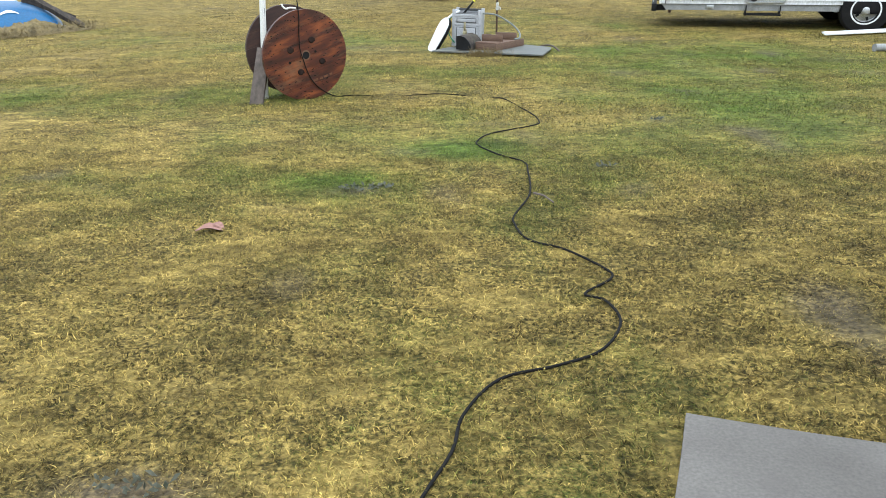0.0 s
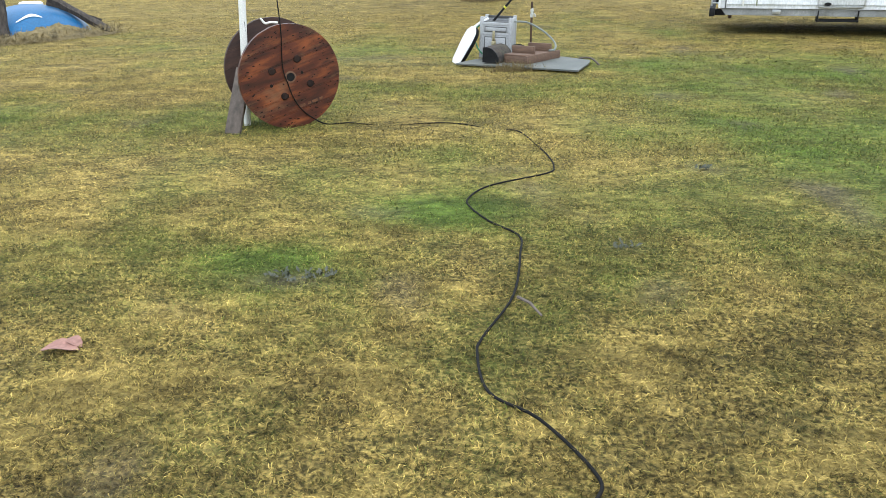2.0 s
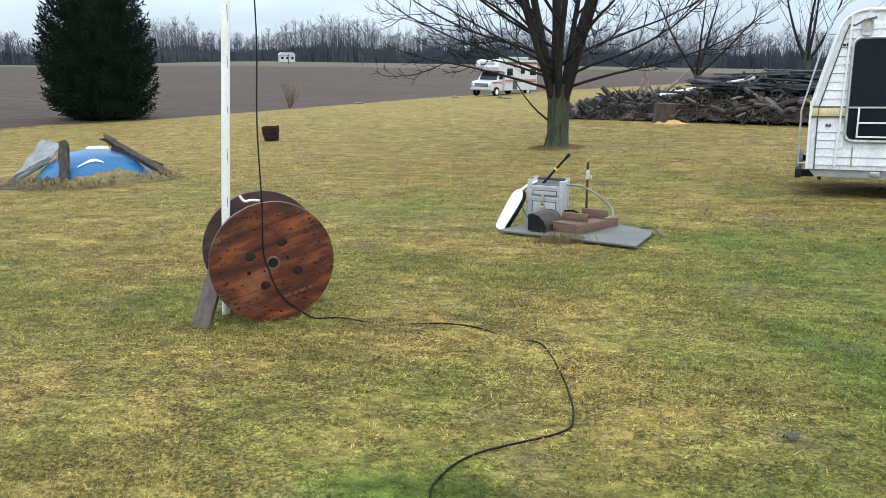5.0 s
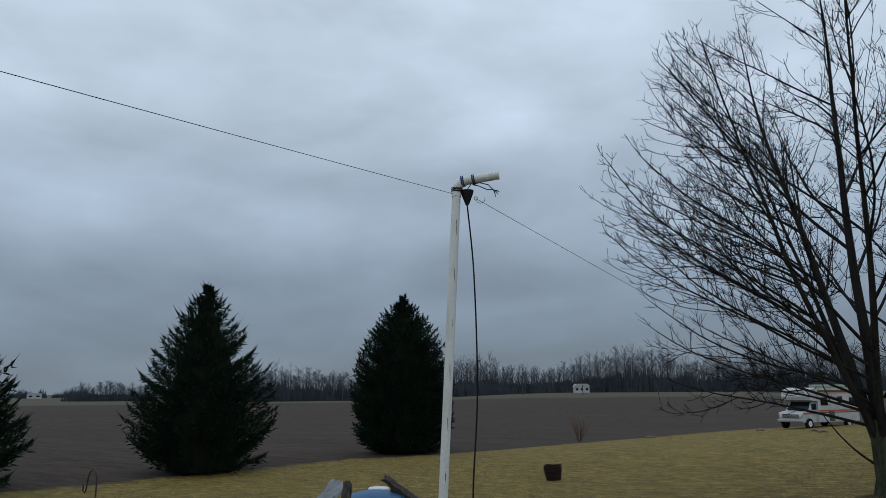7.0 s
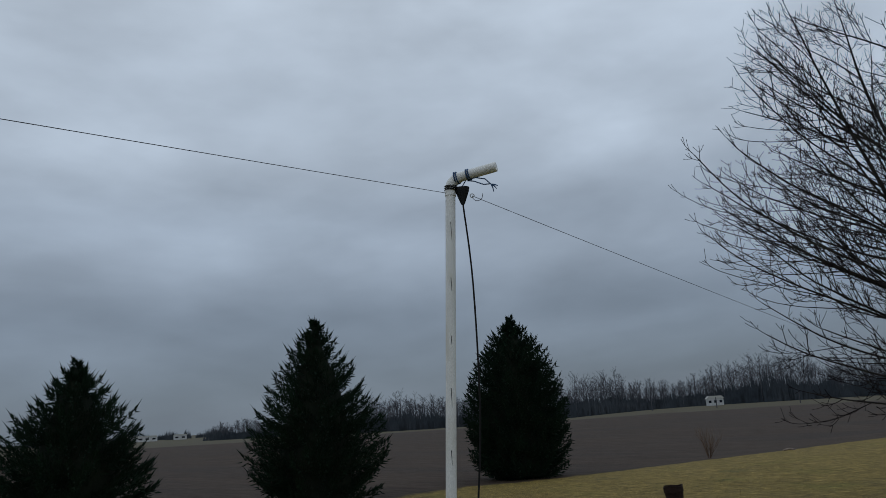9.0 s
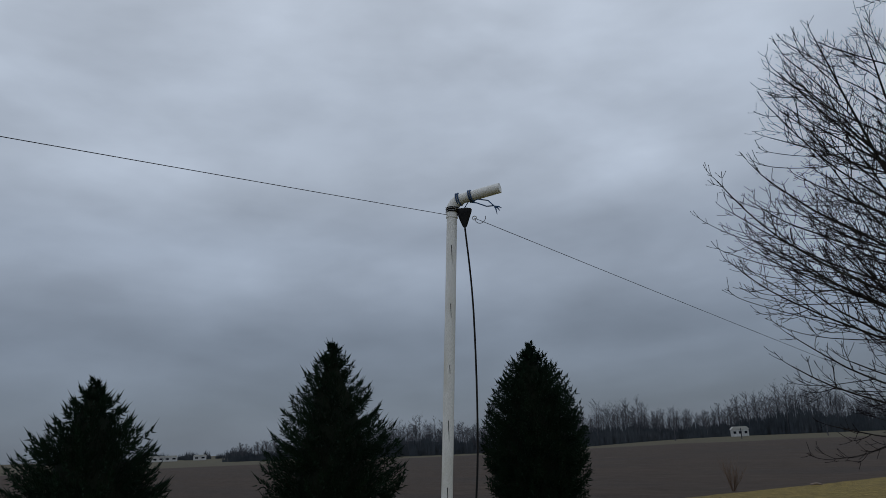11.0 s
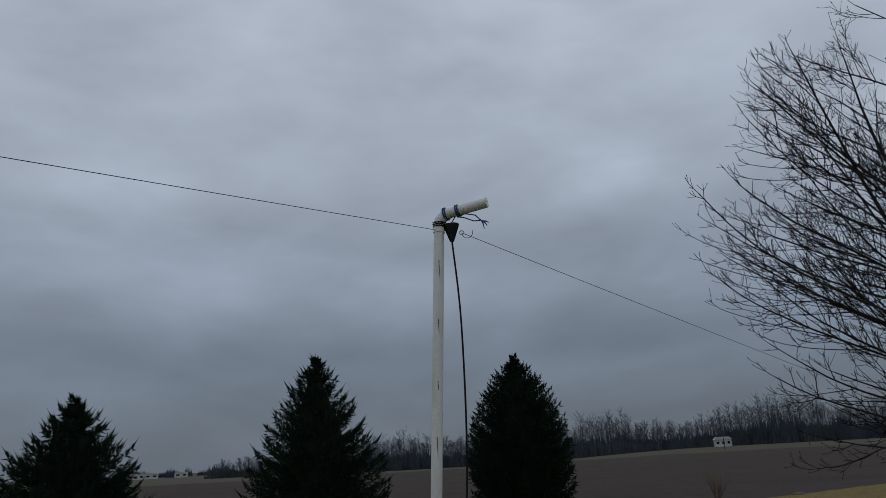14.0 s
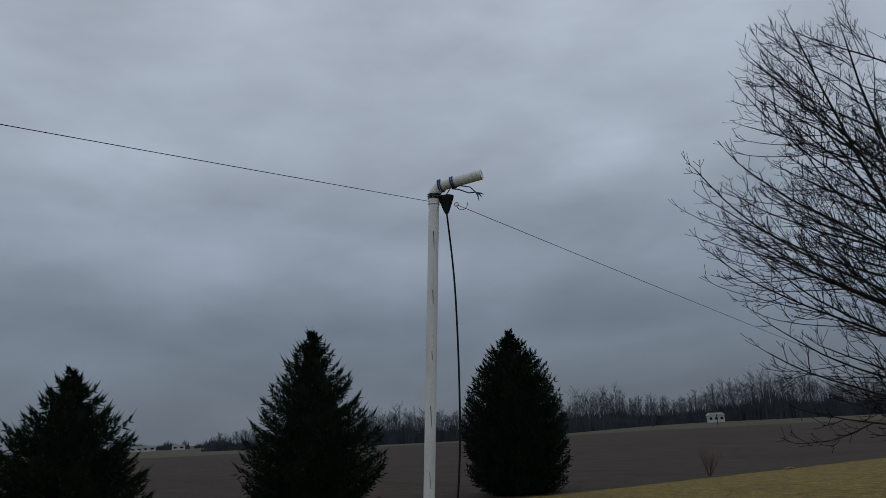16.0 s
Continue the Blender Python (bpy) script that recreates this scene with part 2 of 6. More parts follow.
M = {}
M["ground"] = lawn_material("lawn_and_field", True)
M["blade"] = lawn_material("grass_blades", False)
M["pvc"] = material("white_pvc", [(0.66, 0.65, 0.60), (0.75, 0.74, 0.70)], 5, 0.4, 0.0, 300, dirt=(0.54, 0.51, 0.42), dirt_scale=7, stretch=(1, 1, 0.35))
M["rubber"] = material("black_cable", [(0.006, 0.006, 0.006), (0.014, 0.013, 0.012)], 20, 0.8, 0.1, spec=0.15)
M["flange"] = material("stained_flange_boards", [(0.011, 0.004, 0.003), (0.085, 0.018, 0.006), (0.27, 0.072, 0.017)], 1.9, 0.5, 0.35, 45, stretch=(1.6, 7, 6), dirt=(0.022, 0.010, 0.008), dirt_scale=3.0, wear=(0.20, 0.10, 0.05), wear_scale=1.3, vary=0.22, bump_dist=0.004)
M["flange_back"] = material("weathered_inner_boards", [(0.028, 0.014, 0.011), (0.065, 0.032, 0.023)], 4, 0.75, 0.3, 45, stretch=(1, 7, 7), vary=0.15)
M["grey_wood"] = material("weathered_grey_board", [(0.065, 0.05, 0.04), (0.135, 0.105, 0.085)], 5, 0.85, 0.4, 60, stretch=(6, 6, 0.7), dirt=(0.06, 0.05, 0.04))
M["dark_timber"] = material("dark_weathered_timber", [(0.022, 0.017, 0.014), (0.085, 0.066, 0.052)], 4, 0.9, 0.6, 40, stretch=(5, 5, 0.8), bump_dist=0.015)
M["brown_wood"] = material("brown_board", [(0.085, 0.046, 0.029), (0.175, 0.10, 0.062)], 6, 0.7, 0.3, 50, stretch=(1, 8, 8), dirt=(0.09, 0.05, 0.035))
M["steel"] = material("galvanised_steel", [(0.42, 0.43, 0.43), (0.58, 0.58, 0.57)], 12, 0.45, 0.08, 90, metal=0.85)
M["rust"] = material("rusted_iron", [(0.045, 0.028, 0.02), (0.11, 0.06, 0.035)], 12, 0.85, 0.3, 60, metal=0.3)
M["black"] = material("black_paint", [(0.005, 0.005, 0.006), (0.013, 0.013, 0.013)], 8, 0.6, 0.05, spec=0.2)
M["rope"] = material("blue_rope", [(0.02, 0.05, 0.12), (0.04, 0.10, 0.2)], 40, 0.8, 0.3)
M["needles"] = material("spruce_needles", [(0.005, 0.014, 0.008), (0.011, 0.026, 0.013)], 0.8, 0.8, 0.0, 9, spec=0.1)
# the crown's inner shade is put into this dull dark colour
M["needles_core"] = material("spruce_core_shade", [(0.008, 0.012, 0.008), (0.015, 0.02, 0.012)], 0.8, 0.9, 0.0, 9, spec=0.1)
M["bark"] = material("maple_bark", [(0.014, 0.012, 0.011), (0.034, 0.029, 0.026)], 3, 0.9, 0.8, 22, stretch=(2.2, 2.2, 0.5), dirt=(0.036, 0.042, 0.026), dirt_scale=1.3, bump_dist=0.03, spec=0.12)
M["trunk"] = material("mossy_trunk_bark", [(0.028, 0.03, 0.02), (0.078, 0.085, 0.055)], 5, 0.95, 1.0, 26, stretch=(2.4, 2.4, 0.5), dirt=(0.075, 0.10, 0.05), dirt_scale=2.0, bump_dist=0.04, spec=0.12)
M["twig"] = material("twigs_and_buds", [(0.007, 0.005, 0.006), (0.016, 0.011, 0.011)], 4, 0.9, 0.0, 30, spec=0.08)
M["white_alu"] = material("white_aluminium_siding", [(0.60, 0.61, 0.62), (0.71, 0.715, 0.715)], 1.3, 0.42, 0.03, 40, dirt=(0.45, 0.46, 0.43), dirt_scale=1.6, stretch=(1, 1, 0.5))
M["glass"] = material("tinted_window", [(0.005, 0.007, 0.011), (0.010, 0.013, 0.018)], 1, 0.14, 0.0, 10, spec=0.22)
M["tan"] = material("faded_gold_stripe", [(0.45, 0.38, 0.17), (0.58, 0.50, 0.27)], 3, 0.5, 0.02)
M["brown"] = material("brown_stripe", [(0.07, 0.04, 0.025), (0.12, 0.07, 0.04)], 3, 0.5, 0.02)
# distance haze is mixed into the next two blue-grey base colours
M["woods"] = material("hazed_bare_wood", [(0.062, 0.066, 0.077), (0.102, 0.103, 0.112)], 0.05, 0.95, 0.0, 0.4, spec=0.0)
M["undergrowth"] = material("hazed_undergrowth", [(0.045, 0.055, 0.066), (0.074, 0.083, 0.092)], 0.06, 0.95, 0.0, 0.5, spec=0.0)
M["weed"] = material("dark_weeds", [(0.06, 0.07, 0.045), (0.13, 0.13, 0.095)], 20, 0.8, 0.1)
M["concrete"] = material("worn_concrete", [(0.115, 0.102, 0.090), (0.175, 0.16, 0.143)], 2.2, 0.9, 0.35, 120, dirt=(0.12, 0.105, 0.095), dirt_scale=4)

M["worn_wood"] = material("pale_worn_wood", [(0.11, 0.055, 0.032), (0.19, 0.105, 0.062)], 9, 0.8, 0.2, 60)
M["plate"] = material("grey_green_sheet", [(0.060, 0.064, 0.055), (0.125, 0.128, 0.112)], 3, 0.6, 0.2, 60, dirt=(0.12, 0.11, 0.085), dirt_scale=3)
M["grey_paint"] = material("pale_grey_paint", [(0.30, 0.305, 0.31), (0.41, 0.41, 0.41)], 5, 0.6, 0.12, 70, dirt=(0.22, 0.22, 0.20), dirt_scale=5)
M["dark_grey"] = material("dark_grey_and_groove_shade", [(0.05, 0.05, 0.05), (0.09, 0.09, 0.088)], 5, 0.8, 0.1)
M["white_plastic"] = material("white_plastic", [(0.66, 0.67, 0.66), (0.74, 0.74, 0.73)], 3, 0.4, 0.0, dirt=(0.55, 0.55, 0.52))
M["brass"] = material("dull_brass", [(0.32, 0.27, 0.15), (0.45, 0.40, 0.26)], 20, 0.45, 0.1, metal=0.7)
M["yellow"] = material("yellow_tape", [(0.60, 0.58, 0.03), (0.72, 0.68, 0.05)], 10, 0.5, 0.0)
M["hose_green"] = material("green_hose", [(0.01, 0.13, 0.06), (0.02, 0.19, 0.09)], 10, 0.45, 0.05)
M["hose_grey"] = material("grey_hose", [(0.13, 0.15, 0.14), (0.20, 0.22, 0.20)], 10, 0.45, 0.05)
M["mossy"] = material("mossy_log", [(0.022, 0.017, 0.013), (0.075, 0.055, 0.04)], 14, 0.95, 0.8, 40, dirt=(0.07, 0.075, 0.045), dirt_scale=9, bump_dist=0.02)
M["blue"] = material("blue_fibreglass", [(0.010, 0.085, 0.20), (0.018, 0.12, 0.26)], 1.2, 0.4, 0.03, 30, dirt=(0.025, 0.10, 0.20), dirt_scale=1.5, spec=0.25)
M["earth"] = material("dug_earth", [(0.035, 0.026, 0.02), (0.085, 0.062, 0.044)], 8, 0.95, 1.0, 35, dirt=(0.13, 0.10, 0.05), dirt_scale=4, bump_dist=0.04)
M["thatch"] = material("dead_thatch", [(0.12, 0.09, 0.042), (0.27, 0.20, 0.085)], 9, 0.95, 1.0, 40, dirt=(0.06, 0.048, 0.025), dirt_scale=3, bump_dist=0.03)
M["tin"] = material("weathered_sheet", [(0.11, 0.118, 0.12), (0.22, 0.23, 0.23)], 3, 0.6, 0.15, 50, dirt=(0.17, 0.17, 0.16), dirt_scale=3)
M["cane"] = material("brown_canes", [(0.11, 0.07, 0.045), (0.20, 0.13, 0.085)], 6, 0.8, 0.1)
M["blue_plastic"] = material("light_blue_plastic", [(0.06, 0.24, 0.50), (0.09, 0.30, 0.58)], 4, 0.4, 0.05)
M["red_lens"] = material("red_lens", [(0.10, 0.012, 0.01), (0.16, 0.02, 0.015)], 8, 0.25, 0.0)
M["tan_grey"] = material("greyed_plastic", [(0.38, 0.38, 0.34), (0.50, 0.49, 0.45)], 8, 0.6, 0.05)
M["alu_dull"] = material("dull_skirt_metal", [(0.20, 0.205, 0.20), (0.30, 0.30, 0.29)], 4, 0.55, 0.08, dirt=(0.14, 0.135, 0.12))
M["algae"] = material("algae", [(0.16, 0.20, 0.10), (0.30, 0.34, 0.22)], 20, 0.9, 0.0)
M["log_bark"] = material("heap_logs", [(0.028, 0.022, 0.02), (0.085, 0.068, 0.06)], 5, 0.95, 0.6, 30, vary=0.6, bump_dist=0.02)
M["stump_wood"] = material("stump_bark", [(0.03, 0.022, 0.017), (0.09, 0.062, 0.042)], 7, 0.9, 0.7, 26, stretch=(3, 3, 0.4), bump_dist=0.03)
M["log_pale"] = material("split_wood", [(0.10, 0.075, 0.06), (0.21, 0.165, 0.13)], 5, 0.9, 0.4, 30, vary=0.5)
M["plank_dark"] = material("heap_planks", [(0.026, 0.028, 0.031), (0.085, 0.087, 0.092)], 4, 0.85, 0.4, 30, stretch=(0.6, 5, 5), vary=0.5)
M["sawdust"] = material("fresh_sawdust", [(0.46, 0.27, 0.10), (0.58, 0.37, 0.16)], 6, 0.95, 0.6, 50)
M["red_stripe"] = material("orange_red_stripe", [(0.40, 0.075, 0.035), (0.50, 0.11, 0.05)], 3, 0.5, 0.02)
M["rv_white"] = material("chalky_white_paint", [(0.42, 0.43, 0.43), (0.56, 0.56, 0.55)], 1.5, 0.5, 0.03, 30, dirt=(0.33, 0.32, 0.29), dirt_scale=1.2)
M["roof_load"] = material("faded_green_tarp", [(0.22, 0.28, 0.20), (0.36, 0.40, 0.32)], 3, 0.8, 0.3)
M["burnt"] = material("burnt_rust", [(0.012, 0.008, 0.007), (0.035, 0.020, 0.015)], 14, 0.9, 0.4, 50, spec=0.2)
M["stencil"] = material("worn_stencil_paint", [(0.07, 0.022, 0.010), (0.19, 0.085, 0.04)], 40, 0.7, 0.1, 90)
M["leaf"] = material("dry_leaf", [(0.24, 0.115, 0.09), (0.34, 0.18, 0.14)], 18, 0.8, 0.2)

# ---- mesh building ----
class Mesh:
    """Collects points and faces for one mesh."""

    def __init__(self):
        self.v, self.f = [], []

    def add(self, verts, faces):
        k = len(self.v)
        self.v.extend([tuple(p) for p in verts])
        self.f.extend([tuple(i + k for i in f) for f in faces])
        return self

    def box(self, size, m=None, bevel=0.0):
        sx, sy, sz = (s / 2 for s in size)
        m = m or Matrix()
        if not bevel:
            vs = [m @ Vector((x * sx, y * sy, z * sz)) for z in (-1, 1) for y in (-1, 1) for x in (-1, 1)]
            return self.add(vs, [(0, 2, 3, 1), (4, 5, 7, 6), (0, 1, 5, 4), (2, 6, 7, 3), (0, 4, 6, 2), (1, 3, 7, 5)])
        bm = bmesh.new()
        bmesh.ops.create_cube(bm, size=1)
        bmesh.ops.scale(bm, vec=size, verts=bm.verts)
        bmesh.ops.bevel(bm, geom=list(bm.edges), offset=bevel, segments=2, affect="EDGES", profile=0.5)
        bm.verts.index_update()
        self.add([m @ v.co for v in bm.verts], [[v.index for v in f.verts] for f in bm.faces])
        bm.free()
        return self

    def tube(self, points, radii, sides=8, caps=True, closed=False):
        """A tube along points with a radius at each."""
        pts = [Vector(p) for p in points]
        if not isinstance(radii, (list, tuple)):
            radii = [radii] * len(pts)
        k, n = len(self.v), len(pts)
        side = None
        for i, p in enumerate(pts):
            t = (pts[min(i + 1, n - 1)] - pts[max(i - 1, 0)]).normalized()
            if side is None:
                side = t.orthogonal().normalized()
            else:
                side = side - t * side.dot(t)
                side = side.normalized() if side.length > 1e-6 else t.orthogonal().normalized()
            up = t.cross(side)
            for j in range(sides):
                a = 2 * math.pi * j / sides
                self.v.append(tuple(p + (side * math.cos(a) + up * math.sin(a)) * radii[i]))
        for i in range(n - 1):
            for j in range(sides):
                a, b = k + i * sides + j, k + i * sides + (j + 1) % sides
                self.f.append((a, b, b + sides, a + sides))
        if caps:
            self.f.append(tuple(k + j for j in reversed(range(sides))))
            self.f.append(tuple(k + (n - 1) * sides + j for j in range(sides)))
        return self

    def lathe(self, profile, m=None, sides=32):
        """Turned about z: profile of (radius, height)."""
        m = m or Matrix()
        k, n = len(self.v), len(profile)
        for r, z in profile:
            for j in range(sides):
                a = 2 * math.pi * j / sides
                self.v.append(tuple(m @ Vector((r * math.cos(a), r * math.sin(a), z))))
        for i in range(n - 1):
            for j in range(sides):
                a, b = k + i * sides + j, k + i * sides + (j + 1) % sides
                self.f.append((a, b, b + sides, a + sides))
        return self

    def prism(self, outline, depth, m=None):
        """An outline in x, z pushed along y from 0 to depth."""
        m = m or Matrix()
        n = len(outline)
        vs = [m @ Vector((x, y, z)) for y in (0, depth) for x, z in outline]
        fs = [tuple(range(n)), tuple(reversed(range(n, 2 * n)))]
        fs += [(i, i + n, (i + 1) % n + n, (i + 1) % n) for i in range(n)]
        return self.add(vs, fs)

    def data(self, name, mat, smooth=True, angle=35):
        me = bpy.data.meshes.new(name)
        me.from_pydata(self.v, [], self.f)
        me.update()
        if smooth:
            me.shade_smooth()
            me.set_sharp_from_angle(angle=radians(angle))
        me.materials.append(mat)
        return me


def thing(name, label, category, group="", at=None, kind=""):
    """An Empty that carries the parts of one thing."""
    ob = new(name)
    ob.empty_display_size = 0.1
    if at is not None:
        ob.matrix_basis = at
    return tagged(ob, label, category, group, kind)


def part(name, mesh, mat, parent, label="", smooth=True, angle=35):
    ob = new(name, mesh.data(name, mat, smooth, angle) if isinstance(mesh, Mesh) else mesh)
    ob.parent = parent
    return tagged(ob, label)


def solo(name, mesh, mat, label, category, kind="", group="", smooth=True, at=None):
    ob = new(name, mesh.data(name, mat, smooth))
    if at is not None:
        ob.matrix_basis = at
    return tagged(ob, label, category, group, kind)


def step(a, b, r):
    k = min(1, max(0, (r - a) / (b - a)))
    return k * k * (3 - 2 * k)


def ground(x, y):
    r = math.hypot(x, y)
    near = 0.0606 * (x if x < 2 else 2 + 0.5 * (x - 2)) - 0.035 * y
    far = min(0.6, max(-1.9, -0.1 + 0.07 * x))
    z = near + (far - near) * step(12, 48, r)
    rise = step(-0.9, -0.5, x / y) if y > 1 else 1.0
    return z + (-0.5 - 1.1 * (1 - rise) - z) * step(80, 240, r) + 1.3 * rise * step(240, 275, r)


# ---- ground ----
def vitality_layer(me):
    layer = me.color_attributes.new("vitality", "FLOAT_COLOR", "POINT")
    vals = np.empty((len(me.vertices), 4), np.float32)
    for i, v in enumerate(me.vertices):
        g, d = vitality(v.co.x, v.co.y) if v.co.y < 60 and abs(v.co.x) < 60 else (0.2, 0)
        vals[i] = (g, d, 0, 1)
    layer.data.foreach_set("color", vals.ravel())


def build_ground():
    mb = Mesh()
    rings, sides = 270, 260
    radii = [0.25 * (2600 / 0.25) ** (i / (rings - 1)) for i in range(rings)]
    cx, cy = 0.3, 1.0
    mb.v.append((cx, cy, ground(cx, cy)))
    for r in radii:
        for j in range(sides):
            a = 2 * math.pi * j / sides
            x, y = cx + r * math.cos(a), cy + r * math.sin(a)
            z = ground(x, y)
            if r < 60:
                z += 0.018 * noise.noise((x * 0.9, y * 0.9, 0)) * step(3, 8, r) + 0.006 * noise.noise((x * 5, y * 5, 4))
            mb.v.append((x, y, z))
    for j in range(sides):
        mb.f.append((0, 1 + j, 1 + (j + 1) % sides))
    for i in range(rings - 1):
        for j in range(sides):
            a, b = 1 + i * sides + j, 1 + i * sides + (j + 1) % sides
            mb.f.append((a, a + sides, b + sides, b))
    me = mb.data("ground", M["ground"])
    vitality_layer(me)
    tagged(new("ground", me), "dormant straw-coloured lawn with green patches and a ploughed field beyond", "ground", kind="structure")


build_ground()


# ---- spruces ----
def spruce(name, label, x, y, height, half, seed, dense):
    rnd = random.Random(seed)
    z0 = ground(x, y) - 0.05
    tree = thing(name, label, "tree", "evergreens at the field's edge", pose(x, y, z0, 0, 0, seed * 40))
    part("trunk", Mesh().tube([(0, 0, 0), (0, 0, height * 0.5), (0, 0, height * 0.97)], [0.16, 0.1, 0.02], 8), M["bark"], tree)

    def reach(h):
        if dense:
            return half * min(1.0, 0.88 + 0.6 * h) * (1 - (max(0, h - 0.28) / 0.72) ** 1.9) + 0.05
        return half * min(1.0, 0.80 + 0.9 * h) * (1 - h ** 1.8) + 0.05

    # solid dark cone added to stop sky light coming through the crown
    core = Mesh()
    prof = [(reach(h) * (0.60 if dense else 0.50), 0.02 * height + h * height * 0.93) for h in [i / 14 for i in range(15)]]
    core.lathe([(0.05, 0.02 * height)] + prof + [(0.01, height * 0.95)], sides=26)
    core.v = [tuple(Vector(p) * 1.0 + Vector((p[0], p[1], 0)) * 0.28 * noise.noise((p[0] * 1.3, p[1] * 1.3, p[2] * 1.3 + seed))) for p in core.v]
    part("blocking_core", core, M["needles_core"], tree)
    mb = Mesh()

    def spray(p, d, ln, w):
        """One needle-covered shoot: a ragged three-sided spike."""
        d = d.normalized()
        s = d.orthogonal().normalized()
        s = Matrix.Rotation(rnd.uniform(0, 6.28), 3, d) @ s
        u = d.cross(s)
        k = len(mb.v)
        for j in range(3):
            a = 2.094 * j
            mb.v.append(tuple(p + d * ln * rnd.uniform(0.0, 0.3) + (s * math.cos(a) + u * math.sin(a)) * w))
        mb.v.append(tuple(p + d * ln))
        mb.f += [(k + 3, k + 1, k), (k + 3, k + 2, k + 1), (k + 3, k, k + 2)]

    up = Vector((0, 0, 1))
    layers = 36 if dense else 25
    for i in range(layers):
        h = (i + 0.4) / layers
        r0 = reach(h)
        n = max(5, int((17 if dense else 12) * (r0 / half) ** 0.6 + 2))
        for j in range(n):
            a = 2 * math.pi * (j + rnd.random()) / n
            ln = r0 * (rnd.uniform(0.90, 1.05) if dense else rnd.uniform(0.80, 1.10))
            rise = (0.34 if dense else 0.10) + 0.6 * h
            out = Vector((math.cos(a), math.sin(a), 0))
            side = out.cross(up)
            lift = rnd.uniform(0.15, 0.42)
            zb = height * (0.03 + 0.93 * h) - (0.24 if dense else 0.10 + 0.12 * h) * ln + rnd.uniform(-0.25, 0.25)

            def bough(f):
                return out * (ln * f) + up * max(0.05, zb + ln * f * rise * 0.5 + lift * ln * f * f * f * 0.75)
            # shoots stand in pairs along the bough and point on and up
            count = max(5, int(ln * 0.72 / 0.13))
            for s in range(count):
                f = 0.30 + 0.70 * (s + 0.5 * rnd.random()) / count
                p = bough(f)
                w = (1 - f) * 0.34 * ln + 0.05
                for k in (-1, 1):
                    for q in range(5):
                        o = side * (k * w * rnd.uniform(0.05, 1.0)) + up * rnd.uniform(-0.12, 0.10)
                        d = out * rnd.uniform(0.5, 1.0) + side * (k * rnd.uniform(0.1, 0.7)) + up * (rnd.uniform(0.35, 1.0) + 0.4 * h + (0.25 if dense else 0))
                        spray(p + o, d, rnd.uniform(0.15, 0.30) * (0.8 if dense else 1.0), rnd.uniform(0.017, 0.028))
                spray(p + up * rnd.uniform(-0.25, -0.05), out + up * rnd.uniform(-0.5, 0.2) + side * rnd.uniform(-0.5, 0.5), rnd.uniform(0.2, 0.35), 0.04)
            # the bough's end: one strong leader shoot and a fan beside it
            p, d0 = bough(1.0), (bough(1.0) - bough(0.88)).normalized()
            tip = d0 + up * 0.5
            spray(p - d0 * 0.1, tip, rnd.uniform(0.38, 0.62) * (0.6 if dense else 1.0), 0.030)
            for q in range(5):
                k = rnd.uniform(-1, 1)
                spray(p - d0 * rnd.uniform(0.05, 0.4), tip + side * k * 0.9 + up * rnd.uniform(-0.1, 0.5), rnd.uniform(0.25, 0.45) * (0.7 if dense else 1.0), 0.026)
    top = Vector((0, 0, height * 0.94))
    spray(top, up, height * 0.06, 0.03)
    for q in range(14):
        z = height * rnd.uniform(0.90, 0.965)
        a = rnd.uniform(0, 6.28)
        spray(Vector((0, 0, z)), Vector((math.cos(a), math.sin(a), rnd.uniform(0.7, 1.6))), rnd.uniform(0.3, 0.5), 0.03)
    part("crown", mb, M["needles"], tree, smooth=False)


spruce("spruce_tree", "dense dark green columnar evergreen at the field's edge", -28.40, 39.67, 9.4, 2.95, 1, True)
spruce("spruce_tree", "broad ragged dark green spruce beside the field", -29.98, 26.97, 9.0, 3.5, 2, False)
spruce("spruce_tree", "smaller broad dark green spruce at the lawn's corner", -32.28, 16.7, 7.1, 3.4, 3, False)


